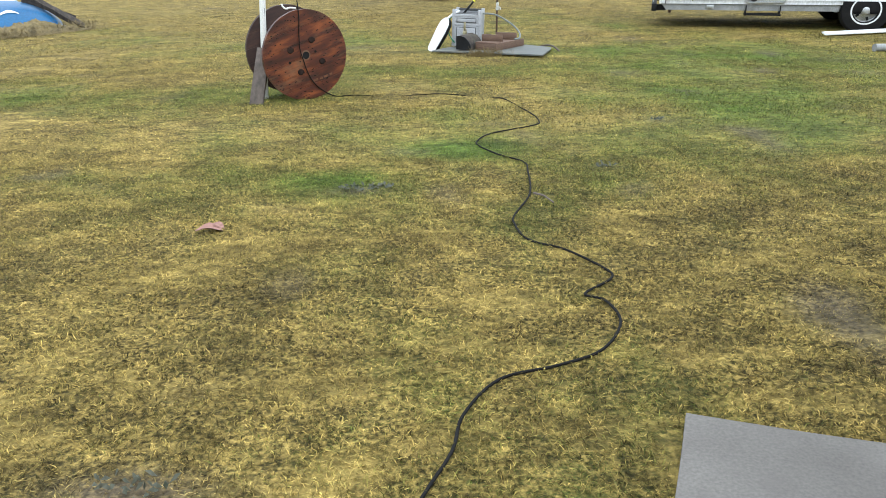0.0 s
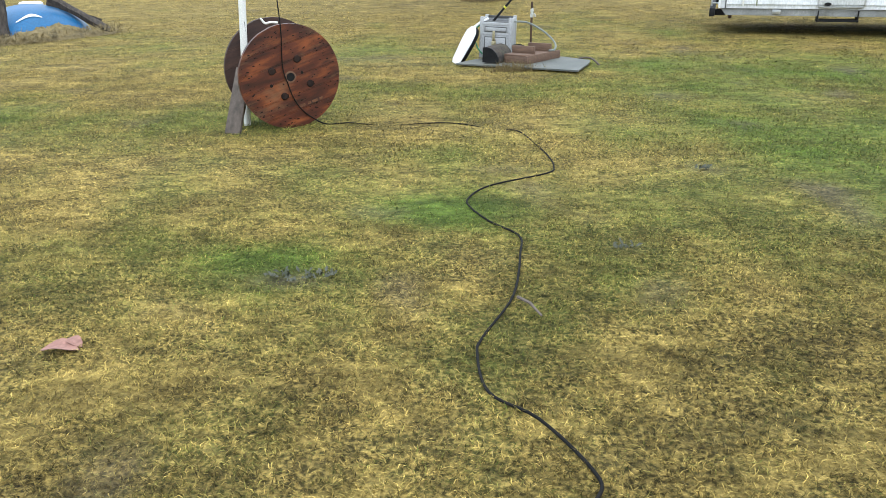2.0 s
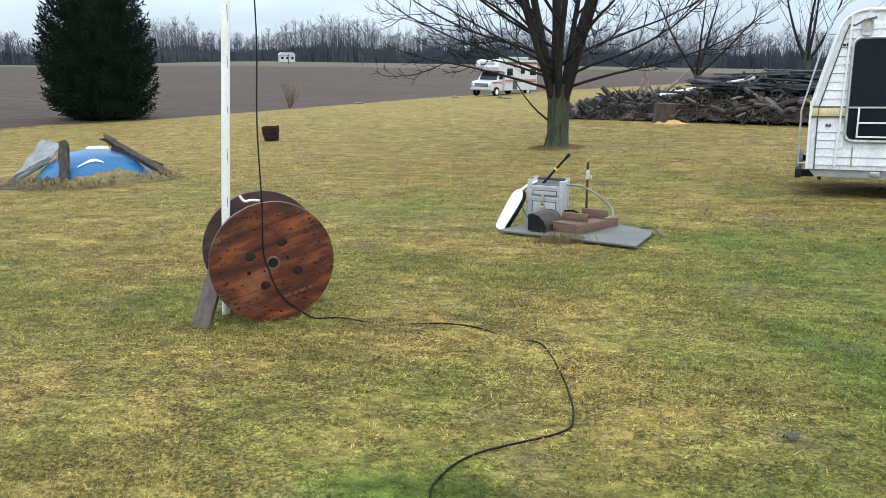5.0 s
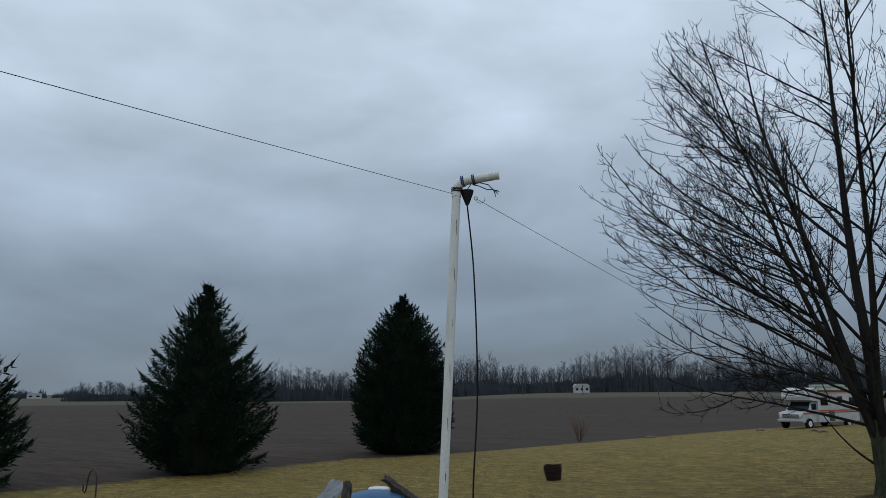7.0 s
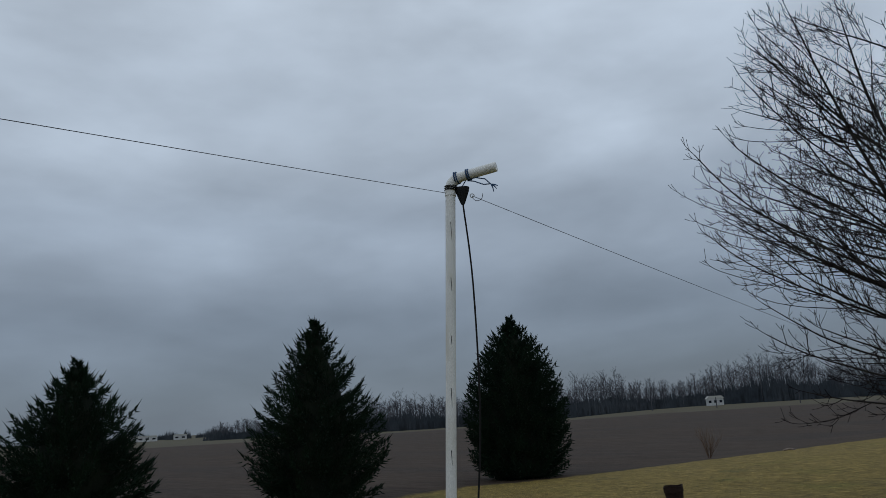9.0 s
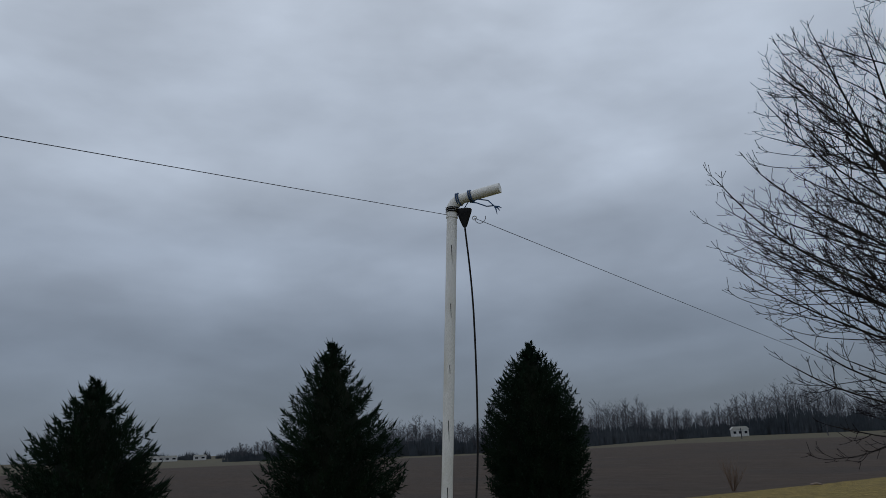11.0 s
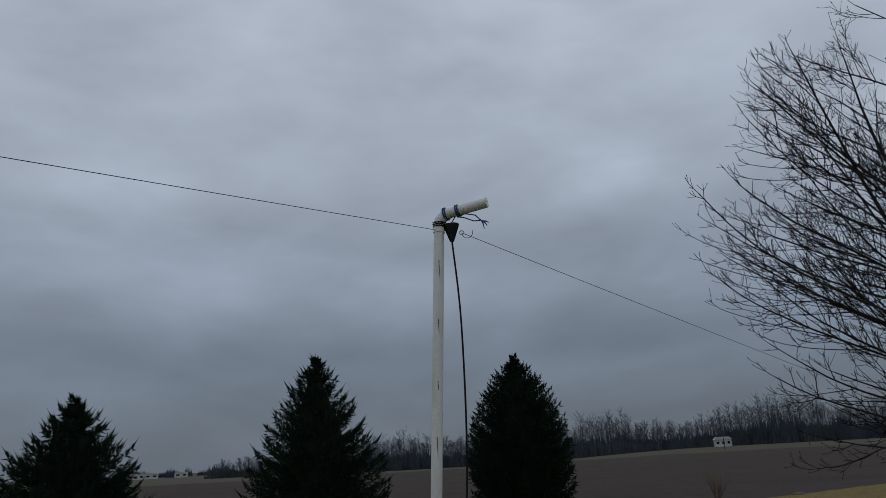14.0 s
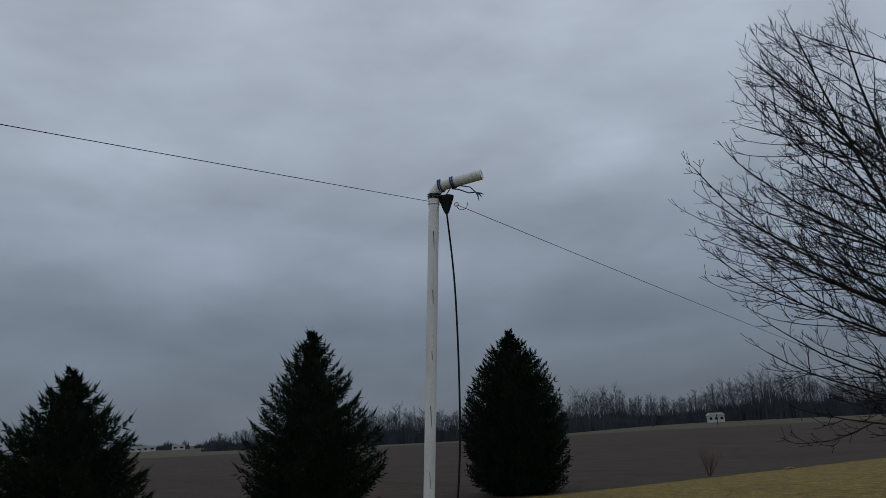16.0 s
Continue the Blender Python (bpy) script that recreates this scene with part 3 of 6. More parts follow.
# ---- bare trees ----
def bare_tree(name, label, base, seed, leaders, trunk_h, trunk_r, limb, twig_n, levels, low=(), group=""):
    rnd = random.Random(seed)
    x, y = base
    tree = thing(name, label, "tree", group, pose(x, y, ground(x, y) - 0.05))
    fine = Mesh()

    def curve(p, d, ln, r0, r1, lift, wob, n):
        pts, rad = [Vector(p)], [r0]
        d = Vector(d).normalized()
        for i in range(n):
            d = (d + Vector((rnd.uniform(-wob, wob), rnd.uniform(-wob, wob), rnd.uniform(-wob, wob) * 0.6 + lift))).normalized()
            pts.append(pts[-1] + d * ln / n)
            rad.append(r0 + (r1 - r0) * ((i + 1) / n) ** 0.8)
        return pts, rad

    def along(pts, rad, f):
        k = f * (len(pts) - 1)
        i = min(int(k), len(pts) - 2)
        return pts[i].lerp(pts[i + 1], k - i), (pts[i + 1] - pts[i]).normalized(), rad[i] + (rad[i + 1] - rad[i]) * (k - i)

    def limb_out(d, angle):
        s = d.orthogonal().normalized()
        s = Matrix.Rotation(rnd.uniform(0, 6.28), 3, d) @ s
        return (d * math.cos(angle) + s * math.sin(angle)).normalized()

    def twigs(pts, rad, ln, n, level):
        for i in range(n):
            f = 0.18 + 0.8 * (i + rnd.random()) / n
            p, d, r = along(pts, rad, min(0.99, f))
            q, qr = curve(p, limb_out(d, rnd.uniform(0.5, 0.95)), ln * rnd.uniform(0.6, 1.2) * (1.15 - 0.5 * f), min(r * 0.7, 0.016), 0.0065, 0.17, 0.14, 5)
            fine.tube(q, qr, 3, caps=False)
            if level:
                twigs(q, qr, ln * 0.45, max(2, n // 2 + 1), level - 1)
            else:
                for b in range(3):
                    c = along(q, qr, rnd.uniform(0.25, 1))[0]
                    s = rnd.uniform(0.010, 0.017)
                    fine.add([c + Vector((s, 0, 0)), c + Vector((-s, s, 0)), c + Vector((-s, -s, 0)), c + Vector((0, 0, s * 2.2))], [(0, 1, 2), (0, 3, 1), (1, 3, 2), (2, 3, 0)])

    tr, trr = [(0, 0, -0.05), (0, 0, 0.12), (0.02, 0, 0.5), (0.0, 0.02, trunk_h * 0.7), (0, 0, trunk_h + 0.25)], [trunk_r * 1.45, trunk_r * 1.15, trunk_r, trunk_r * 0.97, trunk_r * 0.9]
    tr2 = Mesh().tube(tr, trr, 16)
    part("trunk", tr2, M["trunk"], tree, "grey-green bark")
    for az, lean, ln, r in leaders:
        a = radians(az)
        d = Vector((math.sin(a) * math.sin(radians(lean)), math.cos(a) * math.sin(radians(lean)), math.cos(radians(lean))))
        start = Vector((math.sin(a), math.cos(a), 0)) * trunk_r * 0.45 + Vector((0, 0, trunk_h * 0.75))
        pts, rad = curve(start, d, ln, r, 0.010, 0.035, 0.06, 12)
        wood = Mesh().tube(pts, rad, 8)
        for i in range(limb):
            f = 0.12 + 0.86 * (i + rnd.random()) / limb
            p, dd, rr = along(pts, rad, min(0.985, f))
            q, qr = curve(p, limb_out(dd, rnd.uniform(0.55, 1.1)), ln * rnd.uniform(0.30, 0.50) * (1.15 - 0.78 * f), min(rr * 0.46, 0.03), 0.007, 0.095, 0.11, 8)
            wood.tube(q, qr, 5, caps=False)
            twigs(q, qr, 1.25, twig_n, levels)
        twigs(pts[6:], rad[6:], 1.0, twig_n, levels)
        part("limb", wood, M["bark"], tree)
    for az, z, pitch, ln, r, lift, side_n in low:
        a = radians(az)
        d = Vector((math.sin(a) * math.cos(radians(pitch)), math.cos(a) * math.cos(radians(pitch)), math.sin(radians(pitch))))
        pts, rad = curve(Vector((math.sin(a), math.cos(a), 0)) * trunk_r * 0.6 + Vector((0, 0, z)), d, ln, r, 0.01, lift, 0.1, 9)
        wood = Mesh().tube(pts, rad, 6)
        for i in range(side_n):
            f = 0.25 + 0.72 * (i + rnd.random()) / side_n
            p, dd, rr = along(pts, rad, min(0.98, f))
            q, qr = curve(p, limb_out(dd, rnd.uniform(0.5, 0.9)), ln * 0.4 * (1.2 - 0.6 * f), rr * 0.6, 0.007, 0.03, 0.14, 6)
            wood.tube(q, qr, 4, caps=False)
            twigs(q, qr, 1.1, twig_n, levels)
        if side_n > 3:
            twigs(pts[3:], rad[3:], 1.1, twig_n, levels)
        part("limb", wood, M["bark"], tree)
    tagged(part("crown", fine, M["twig"], tree, "fine budding twigs", smooth=False), kind="stuff")


def maple(base, trunk_h, trunk_r, leaders, low):
    """A broad maple: upright stems, limbs that arch out to the crown's edge, opposite twigs with upturned, budded tips."""
    rnd = random.Random(5)
    x, y = base
    tree = thing("maple_tree", "bare multi-stemmed maple with swelling buds on the lawn", "tree", at=pose(x, y, ground(x, y) - 0.05))
    fine = Mesh()
    edge = [(0.0, 3.6), (1.8, 5.0), (3.0, 5.7), (5.0, 6.3), (7.0, 6.45), (9.0, 5.7), (10.5, 4.8), (11.8, 3.7), (12.8, 2.2), (20.0, 1.0)]

    def crown_radius(z):
        for (z0, r0), (z1, r1) in zip(edge, edge[1:]):
            if z <= z1:
                return r0 + (r1 - r0) * (z - z0) / (z1 - z0)
        return 0.3

    def heading(az, el):
        return Vector((math.sin(az) * math.cos(el), math.cos(az) * math.cos(el), math.sin(el)))

    def along(pts, rad, f):
        k = min(0.999, f) * (len(pts) - 1)
        i = int(k)
        return pts[i].lerp(pts[i + 1], k - i), (pts[i + 1] - pts[i]).normalized(), rad[i] + (rad[i + 1] - rad[i]) * (k - i)

    def sweep(p, d, ln, r0, r1, lift, wob, n):
        pts, rad, d = [Vector(p)], [r0], Vector(d).normalized()
        for i in range(n):
            d = (d + Vector((rnd.uniform(-wob, wob), rnd.uniform(-wob, wob), rnd.uniform(-wob, wob) * 0.5 + lift * (0.3 + 1.4 * i / n)))).normalized()
            pts.append(pts[-1] + d * ln / n)
            rad.append(r0 + (r1 - r0) * ((i + 1) / n) ** 0.8)
        return pts, rad

    def bud(c, d, s):
        u = d.orthogonal().normalized() * s * 0.62
        w = d.cross(u)
        fine.add([c - d * s * 0.7, c + u, c - u * 0.5 + w * 0.87, c - u * 0.5 - w * 0.87, c + d * s * 1.3], [(0, 2, 1), (0, 3, 2), (0, 1, 3), (4, 1, 2), (4, 2, 3), (4, 3, 1)])

    def pair(pts, rad, f, angle, turn):
        """Two opposite side directions at f along a stem."""
        p, d, r = along(pts, rad, f)
        s = Matrix.Rotation(turn, 3, d) @ d.orthogonal().normalized()
        return p, r, [(d * math.cos(angle) + s * k * math.sin(angle)).normalized() for k in (1, -1)]

    def twig(p, d, ln, r):
        pts, rad = sweep(p, d, ln, r, 0.0068, 0.135, 0.13, 6)
        fine.tube(pts, rad, 3, caps=False)
        n = max(1, int(ln / 0.21))
        turn = rnd.uniform(0, 6.28)
        for i in range(n):
            turn += 1.57 + rnd.uniform(-0.4, 0.4)
            q, rr, dirs = pair(pts, rad, 0.22 + 0.7 * (i + rnd.random()) / n, rnd.uniform(0.55, 0.85), turn)
            for e in dirs:
                if rnd.random() < 0.82:
                    l2 = rnd.uniform(0.10, 0.36) * (0.7 + 0.4 * ln)
                    a, ar = sweep(q, e, l2, min(rr * 0.8, 0.0072), 0.005, 0.12, 0.12, 3)
                    fine.tube(a, ar, 3, caps=False)
                    for b in range(1 + int(l2 / 0.085)):
                        c, cd, _ = along(a, ar, rnd.uniform(0.2, 1))
                        bud(c, cd, rnd.uniform(0.010, 0.017))
                    bud(a[-1], (a[-1] - a[-2]).normalized(), 0.018)
        for b in range(int(ln / 0.11)):
            c, cd, _ = along(pts, rad, rnd.uniform(0.25, 1))
            bud(c, cd, rnd.uniform(0.011, 0.018))

    def clothe(pts, rad, start, gap, ln):
        total = sum((b - a).length for a, b in zip(pts, pts[1:]))
        n = max(2, int(total * (1 - start) / gap))
        turn = rnd.uniform(0, 6.28)
        for i in range(n):
            f = start + (1 - start) * (i + rnd.random() * 0.8) / n
            turn += 1.57 + rnd.uniform(-0.5, 0.5)
            p, r, dirs = pair(pts, rad, f, rnd.uniform(0.6, 0.95), turn)
            for d in dirs:
                if rnd.random() < 0.8:
                    twig(p, d, ln * rnd.uniform(0.45, 1.25) * (1.25 - 0.65 * f), min(r * 0.75, 0.0135))
        twig(pts[-1], pts[-1] - pts[-2], 0.45, 0.008)

    def limb(wood, p, az, el, r, reach, sag):
        """Arches out from p until it comes to the crown's edge, its tip turning up."""
        pts, d = [Vector(p)], heading(az, el)
        n = 15
        for i in range(n):
            f = i / n
            d = (d + Vector((rnd.uniform(-0.09, 0.09), rnd.uniform(-0.09, 0.09), rnd.uniform(-0.05, 0.05) - sag * (1 - f) + 0.10 * f))).normalized()
            pts.append(pts[-1] + d * 0.42)
            q = pts[-1]
            if math.hypot(q.x, q.y) > reach * (crown_radius(q.z) - 0.75) or q.z > 12.2:
                break
        n = len(pts) - 1
        ln = 0.42 * n
        rad = [r + (0.0105 - r) * (k / n) ** 0.85 for k in range(n + 1)]
        wood.tube(pts, rad, 5, caps=False)
        for k in range(max(1, int(ln / 1.1))):
            f = rnd.uniform(0.2, 0.7)
            q, rr, dirs = pair(pts, rad, f, rnd.uniform(0.45, 0.7), rnd.uniform(-0.6, 0.6))
            a, ar = sweep(q, rnd.choice(dirs), ln * rnd.uniform(0.22, 0.42), rr * 0.62, 0.0075, 0.05, 0.09, 7)
            wood.tube(a, ar, 4, caps=False)
            clothe(a, ar, 0.28, 0.56, 0.72)
        clothe(pts, rad, 0.26, 0.54, 0.82)

    part("trunk", Mesh().tube([(0, 0, -0.05), (0, 0, 0.12), (0.02, 0, 0.45), (0, 0.02, trunk_h * 0.8), (0, 0, trunk_h + 0.15)], [trunk_r * 1.5, trunk_r * 1.17, trunk_r, trunk_r * 1.02, trunk_r * 0.85], 16), M["trunk"], tree, "grey-green bark")
    for az, lean, ln, r, count in leaders:
        a = radians(az)
        pts, rad = sweep(heading(a, 0) * trunk_r * 0.5 + Vector((0, 0, trunk_h * 0.8)), heading(a, radians(90 - lean)), ln, r, 0.011, 0.02, 0.055, 13)
        wood = Mesh().tube(pts, rad, 8)
        for i in range(count):
            f = 0.16 + 0.78 * (i + 0.8 * rnd.random()) / count
            p, d, rr = along(pts, rad, f)
            out = math.atan2(p.x, p.y) if math.hypot(p.x, p.y) > 0.25 else a
            limb(wood, p, out + rnd.uniform(-1.15, 1.15), radians(rnd.uniform(18, 36) + 26 * f), min(rr * 0.58, 0.046), rnd.uniform(0.80, 1.03), 0.03)
        clothe(pts, rad, 0.5, 0.44, 0.8)
        part("limb", wood, M["bark"], tree)
    for az, z, el, r, reach in low:
        wood = Mesh()
        limb(wood, heading(radians(az), 0) * trunk_r * 0.7 + Vector((0, 0, z)), radians(az), radians(el), r, reach, 0.045)
        part("limb", wood, M["bark"], tree)
    shoot = Mesh()
    pts, rad = sweep(heading(radians(-95), 0) * trunk_r * 0.8 + Vector((0, 0, 0.75)), heading(radians(-95), radians(35)), 1.5, 0.035, 0.01, 0.04, 0.12, 8)
    part("limb", shoot.tube(pts, rad, 6), M["bark"], tree)
    tagged(part("crown", fine, M["twig"], tree, "fine budding twigs", smooth=False), kind="stuff")


maple((-1.45, 23.9), 1.55, 0.28,
      [(-80, 17, 10.8, 0.135, 17), (-30, 5, 12.0, 0.15, 14), (60, 8, 12.0, 0.14, 12), (110, 19, 10.8, 0.125, 13), (180, 12, 11.2, 0.10, 10), (-135, 22, 10.0, 0.09, 13), (20, 18, 10.2, 0.09, 10), (-62, 28, 9.6, 0.085, 13)],
      [(-95, 1.55, 17, 0.042, 0.90), (-60, 1.8, 22, 0.040, 0.94), (-125, 1.9, 20, 0.040, 0.90), (-85, 2.3, 26, 0.045, 0.96), (-108, 2.6, 30, 0.042, 0.94), (-72, 2.9, 36, 0.042, 0.94), (-45, 2.2, 24, 0.036, 0.85),
       (85, 1.6, 22, 0.042, 0.94), (120, 1.9, 24, 0.040, 0.90), (65, 2.3, 30, 0.040, 0.94), (150, 2.2, 26, 0.036, 0.85), (-150, 2.0, 24, 0.036, 0.85), (30, 2.0, 24, 0.034, 0.75)])


# ---- cable drum, pole and cable ----
DRUM = pose(-1.371, 8.232, 0.049, 0, 0, 37.5)


def cable_drum():
    """Axis along local y, front flange at y = 0."""
    drum = thing("cable_drum", "reddish-brown stained wooden cable drum standing on the lawn", "cable drum", at=DRUM)
    R = 0.426
    rnd = random.Random(3)
    for name, y0, mat in (("front_flange", 0.0, M["flange"]), ("back_flange", 0.46, M["flange_back"])):
        fl = new(name)
        fl.parent = drum
        fl.matrix_basis = pose(0, y0, 0, 0, -16, 0)
        edges = [-0.426, -0.285, -0.15, -0.012, 0.125, 0.265, 0.426]
        for a, b in zip(edges, edges[1:]):
            a2, b2 = a + 0.001, b - 0.001
            top = [(math.sqrt(max(0, R * R - z * z)), z) for z in [a2 + (b2 - a2) * i / 8 for i in range(9)]]
            outline = [(-x, z) for x, z in top] + [(x, z) for x, z in reversed(top)]
            part("board", Mesh().prism(outline, 0.036, pose(0, rnd.uniform(-0.0015, 0.0015), 0)), mat, fl)
    part("barrel", Mesh().lathe([(0.19, 0.03), (0.19, 0.47)], pose(0, 0, 0, -90, 0, 0), 28), M["flange_back"], drum)
    part("hub_plate", Mesh().lathe([(0.0, 0.004), (0.046, 0.004), (0.048, 0.0)], pose(0, 0, 0, 90, 0, 0), 24), M["worn_wood"], drum, "pale worn ring round the axle hole")
    # flat black discs on the face stand in for the holes' shaded insides
    part("hub_hole", Mesh().lathe([(0.0, 0.0), (0.033, 0.0), (0.036, 0.003)], pose(0, -0.006, 0, -90, 0, 0), 24), M["black"], drum)
    for x, z, r in ((-0.062, -0.055, 0.006), (0.1, 0.03, 0.011), (-0.165, -0.062, 0.013), (0.055, -0.04, 0.005), (0.03, 0.07, 0.005), (0.07, 0.06, 0.006)):
        part("bolt_hole", Mesh().lathe([(0.0, 0.0), (r, 0.0), (r * 1.1, 0.003)], pose(x, -0.005, z, -90, 0, 0), 14), M["black"], drum)
    for x, z in ((-0.155, 0.055), (0.062, 0.142), (-0.06, -0.155), (0.165, -0.065)):
        m = Mesh().lathe([(0.0, 0.010), (0.024, 0.010), (0.030, 0.003), (0.030, 0.0)], pose(x, -0.002, z, 90, 0, 0), 16)
        m.box((0.05, 0.002, 0.030), pose(x + 0.012, -0.001, z - 0.004, 0, -16, 0))
        part("bolt_head", m, M["burnt"], drum, "dark rusty round bolt head")
    nails = Mesh()
    for i in range(170):
        a, r = rnd.uniform(0, 6.28), R * (math.sqrt(rnd.uniform(0.12, 0.93)) if i < 60 else rnd.uniform(0.72, 0.97))
        w = rnd.uniform(0.003, 0.011)
        nails.box((w * rnd.uniform(1, 2.4), 0.002, w * 0.8), pose(r * math.cos(a), -0.0035, r * math.sin(a), 0, -16 + rnd.uniform(-15, 15), 0))
    tagged(part("nail_dent", nails, M["black"], drum), kind="stuff")
    # stencilled mark, too worn to read
    for x, w in ((0.09, 0.05), (0.15, 0.03), (0.20, 0.05), (0.255, 0.03)):
        part("stencil_bar", Mesh().box((w, 0.0015, 0.022), pose(x, -0.004, -0.225 + 0.28 * (x - 0.15), 0, -16, 0)), M["stencil"], drum)


cable_drum()
FOOT, NECK = Vector((-1.838, 8.354, ground(-1.846, 8.346) - 0.05)), Vector((-1.787, 8.583, 2.957))


def antenna_mast():
    mast = thing("antenna_mast", "tall weathered white plastic pipe mast with a bent top", "pole")
    part("pipe", Mesh().tube([FOOT, FOOT.lerp(NECK, 0.5), NECK], 0.030, 20), M["pvc"], mast)
    arm = Vector((0.237, 0.122, 0.034)).normalized()
    up = (NECK - FOOT).normalized()
    bend = []
    for i in range(9):
        f = i / 8
        bend.append(NECK + up * (0.055 * math.sin(f * 1.35)) + arm * (0.075 * (1 - math.cos(f * 1.35))))
    part("elbow", Mesh().tube([NECK - up * 0.05] + bend, [0.0335] * 10, 20), M["pvc"], mast)
    a0 = bend[-1]
    tip = a0 + arm * 0.235
    tube = Mesh().tube([a0 - arm * 0.01, tip, tip - arm * 0.002, tip - arm * 0.03], [0.030, 0.030, 0.0255, 0.0255], 20, caps=False)
    part("arm", tube, M["pvc"], mast)
    # black disc just inside the mouth paints the hollow pipe's shade
    part("arm_end", Mesh().lathe([(0.0, 0.0), (0.0255, 0.0)], Matrix.Translation(tip - arm * 0.014) @ arm.to_track_quat("Z", "Y").to_matrix().to_4x4(), 16), M["black"], mast)
    # printed line down the pipe, too small to read
    for i in range(9):
        p = FOOT.lerp(NECK, 0.16 + 0.095 * i)
        part("print_bar", Mesh().box((0.0025, 0.003, 0.05 + 0.03 * (i % 3)), Matrix.Translation(p + Vector((0.024, -0.0175, 0)))), M["black"], mast)
    return a0, arm


ARM0, ARM = antenna_mast()


def ring(centre, axis, radius, thick, turns=1.0):
    q = axis.to_track_quat("Z", "Y").to_matrix()
    return [centre + q @ Vector((radius * math.cos(a), radius * math.sin(a), 0.012 * a / 6.28)) for a in [6.2832 * turns * i / (18 * turns) for i in range(int(18 * turns) + 1)]]


def lashing():
    t = thing("rope_lashing", "dark blue rope tied round the bent pipe with frayed ends", "rope")
    part("loop", Mesh().tube(ring(ARM0 + ARM * 0.045, ARM, 0.0335, 0.005, 2), 0.0045, 6), M["rope"], t)
    part("loop", Mesh().tube(ring(ARM0 - ARM * 0.03, ARM, 0.037, 0.005, 2), 0.0045, 6), M["rope"], t)
    a = ARM0 + ARM * 0.05 + Vector((0, 0, -0.035))
    part("strand", Mesh().tube([a, a + ARM * 0.05 + Vector((0, 0, 0.005)), a + ARM * 0.11 + Vector((0, 0, -0.02)), a + ARM * 0.15 + Vector((0, 0, -0.07))], 0.0035, 6), M["rope"], t)
    part("strand", Mesh().tube([a, a + ARM * 0.04 + Vector((0, 0, -0.015)), a + ARM * 0.10 + Vector((0, 0, -0.052)), a + ARM * 0.145 + Vector((0, 0, -0.06))], 0.0035, 6), M["rope"], t)
    k = a + ARM * 0.147 + Vector((0, 0, -0.065))
    for dx, dz in ((0.03, -0.035), (0.012, -0.05), (0.04, -0.02), (0.02, -0.02)):
        part("frayed_end", Mesh().tube([k, k + ARM * dx * 0.6 + Vector((0, 0, dz * 0.4)), k + ARM * dx + Vector((0, 0, dz))], [0.005, 0.004, 0.002], 5), M["rope"], t)
    part("strand", Mesh().tube([ARM0 + ARM * 0.04 + Vector((0, 0, -0.03)), BALUN + Vector((0, 0, 0.05))], 0.003, 6), M["rope"], t)


BALUN = Vector((-1.724, 8.618, 2.905))


def antenna():
    t = thing("wire_antenna", "thin wire antenna with a black feed box hung from the mast", "antenna")
    q = pose(0, 0, 0, 0, 0, 35)
    block = Mesh().lathe([(0.0, 0.050), (0.040, 0.050), (0.046, 0.042), (0.043, 0.026), (0.015, -0.050), (0.010, -0.060), (0.0, -0.060)], Matrix.Translation(BALUN) @ q @ Matrix.Diagonal((1, 0.55, 1, 1)), 6)
    part("feed_box", block, M["black"], t, smooth=False)
    left, right = BALUN + Vector((-0.07, -0.05, 0.02)), BALUN + Vector((0.047, 0.036, -0.012))
    for p in (left, right):
        part("eye_ring", Mesh().tube(ring(p, Vector((0.6, -0.8, 0)), 0.012, 0.003), 0.003, 5), M["steel"], t)

    def span(a, b, sag):
        return [a.lerp(b, i / 24) + Vector((0, 0, -sag * 4 * (i / 24) * (1 - i / 24))) for i in range(25)]
    near = left + Vector((0.075, -0.994, -0.063)) * 10.6
    far = Vector((-1.75, 23.75, right.z - 1.85))
    part("near_wire", Mesh().tube(span(left, near, 0.02), 0.0017, 5), M["rubber"], t)
    part("far_wire", Mesh().tube(span(right, far, 0.03), 0.0018, 5), M["rubber"], t)
    c = NECK + Vector((0, 0, -0.02))
    part("tie_wire", Mesh().tube(ring(c, Vector((0.1, 0.1, 1)), 0.037, 0.003, 3), 0.0025, 5), M["black"], t)
    part("tie_wire", Mesh().tube(ring(c + Vector((0, 0, 0.014)), Vector((0.35, -0.2, 1)), 0.039, 0.003, 2), 0.0022, 5), M["black"], t)
    tail = [right + Vector((0.026 - 0.026 * math.cos(a), 0.018 - 0.018 * math.cos(a), -0.034 * math.sin(a))) for a in [0.42 * k for k in range(9)]]
    part("wire_tail", Mesh().tube(tail, 0.0018, 5), M["black"], t)


antenna()
lashing()


def smooth_line(points, n=6):
    """A Catmull-Rom line through points."""
    p = [Vector(points[0])] + [Vector(q) for q in points] + [Vector(points[-1])]
    out = []
    for i in range(1, len(p) - 2):
        a, b, c, d = p[i - 1:i + 3]
        for k in range(n):
            t = k / n
            out.append(0.5 * ((2 * b) + (c - a) * t + (2 * a - 5 * b + 4 * c - d) * t * t + (3 * b - a - 3 * c + d) * t ** 3))
    return out + [p[-2]]


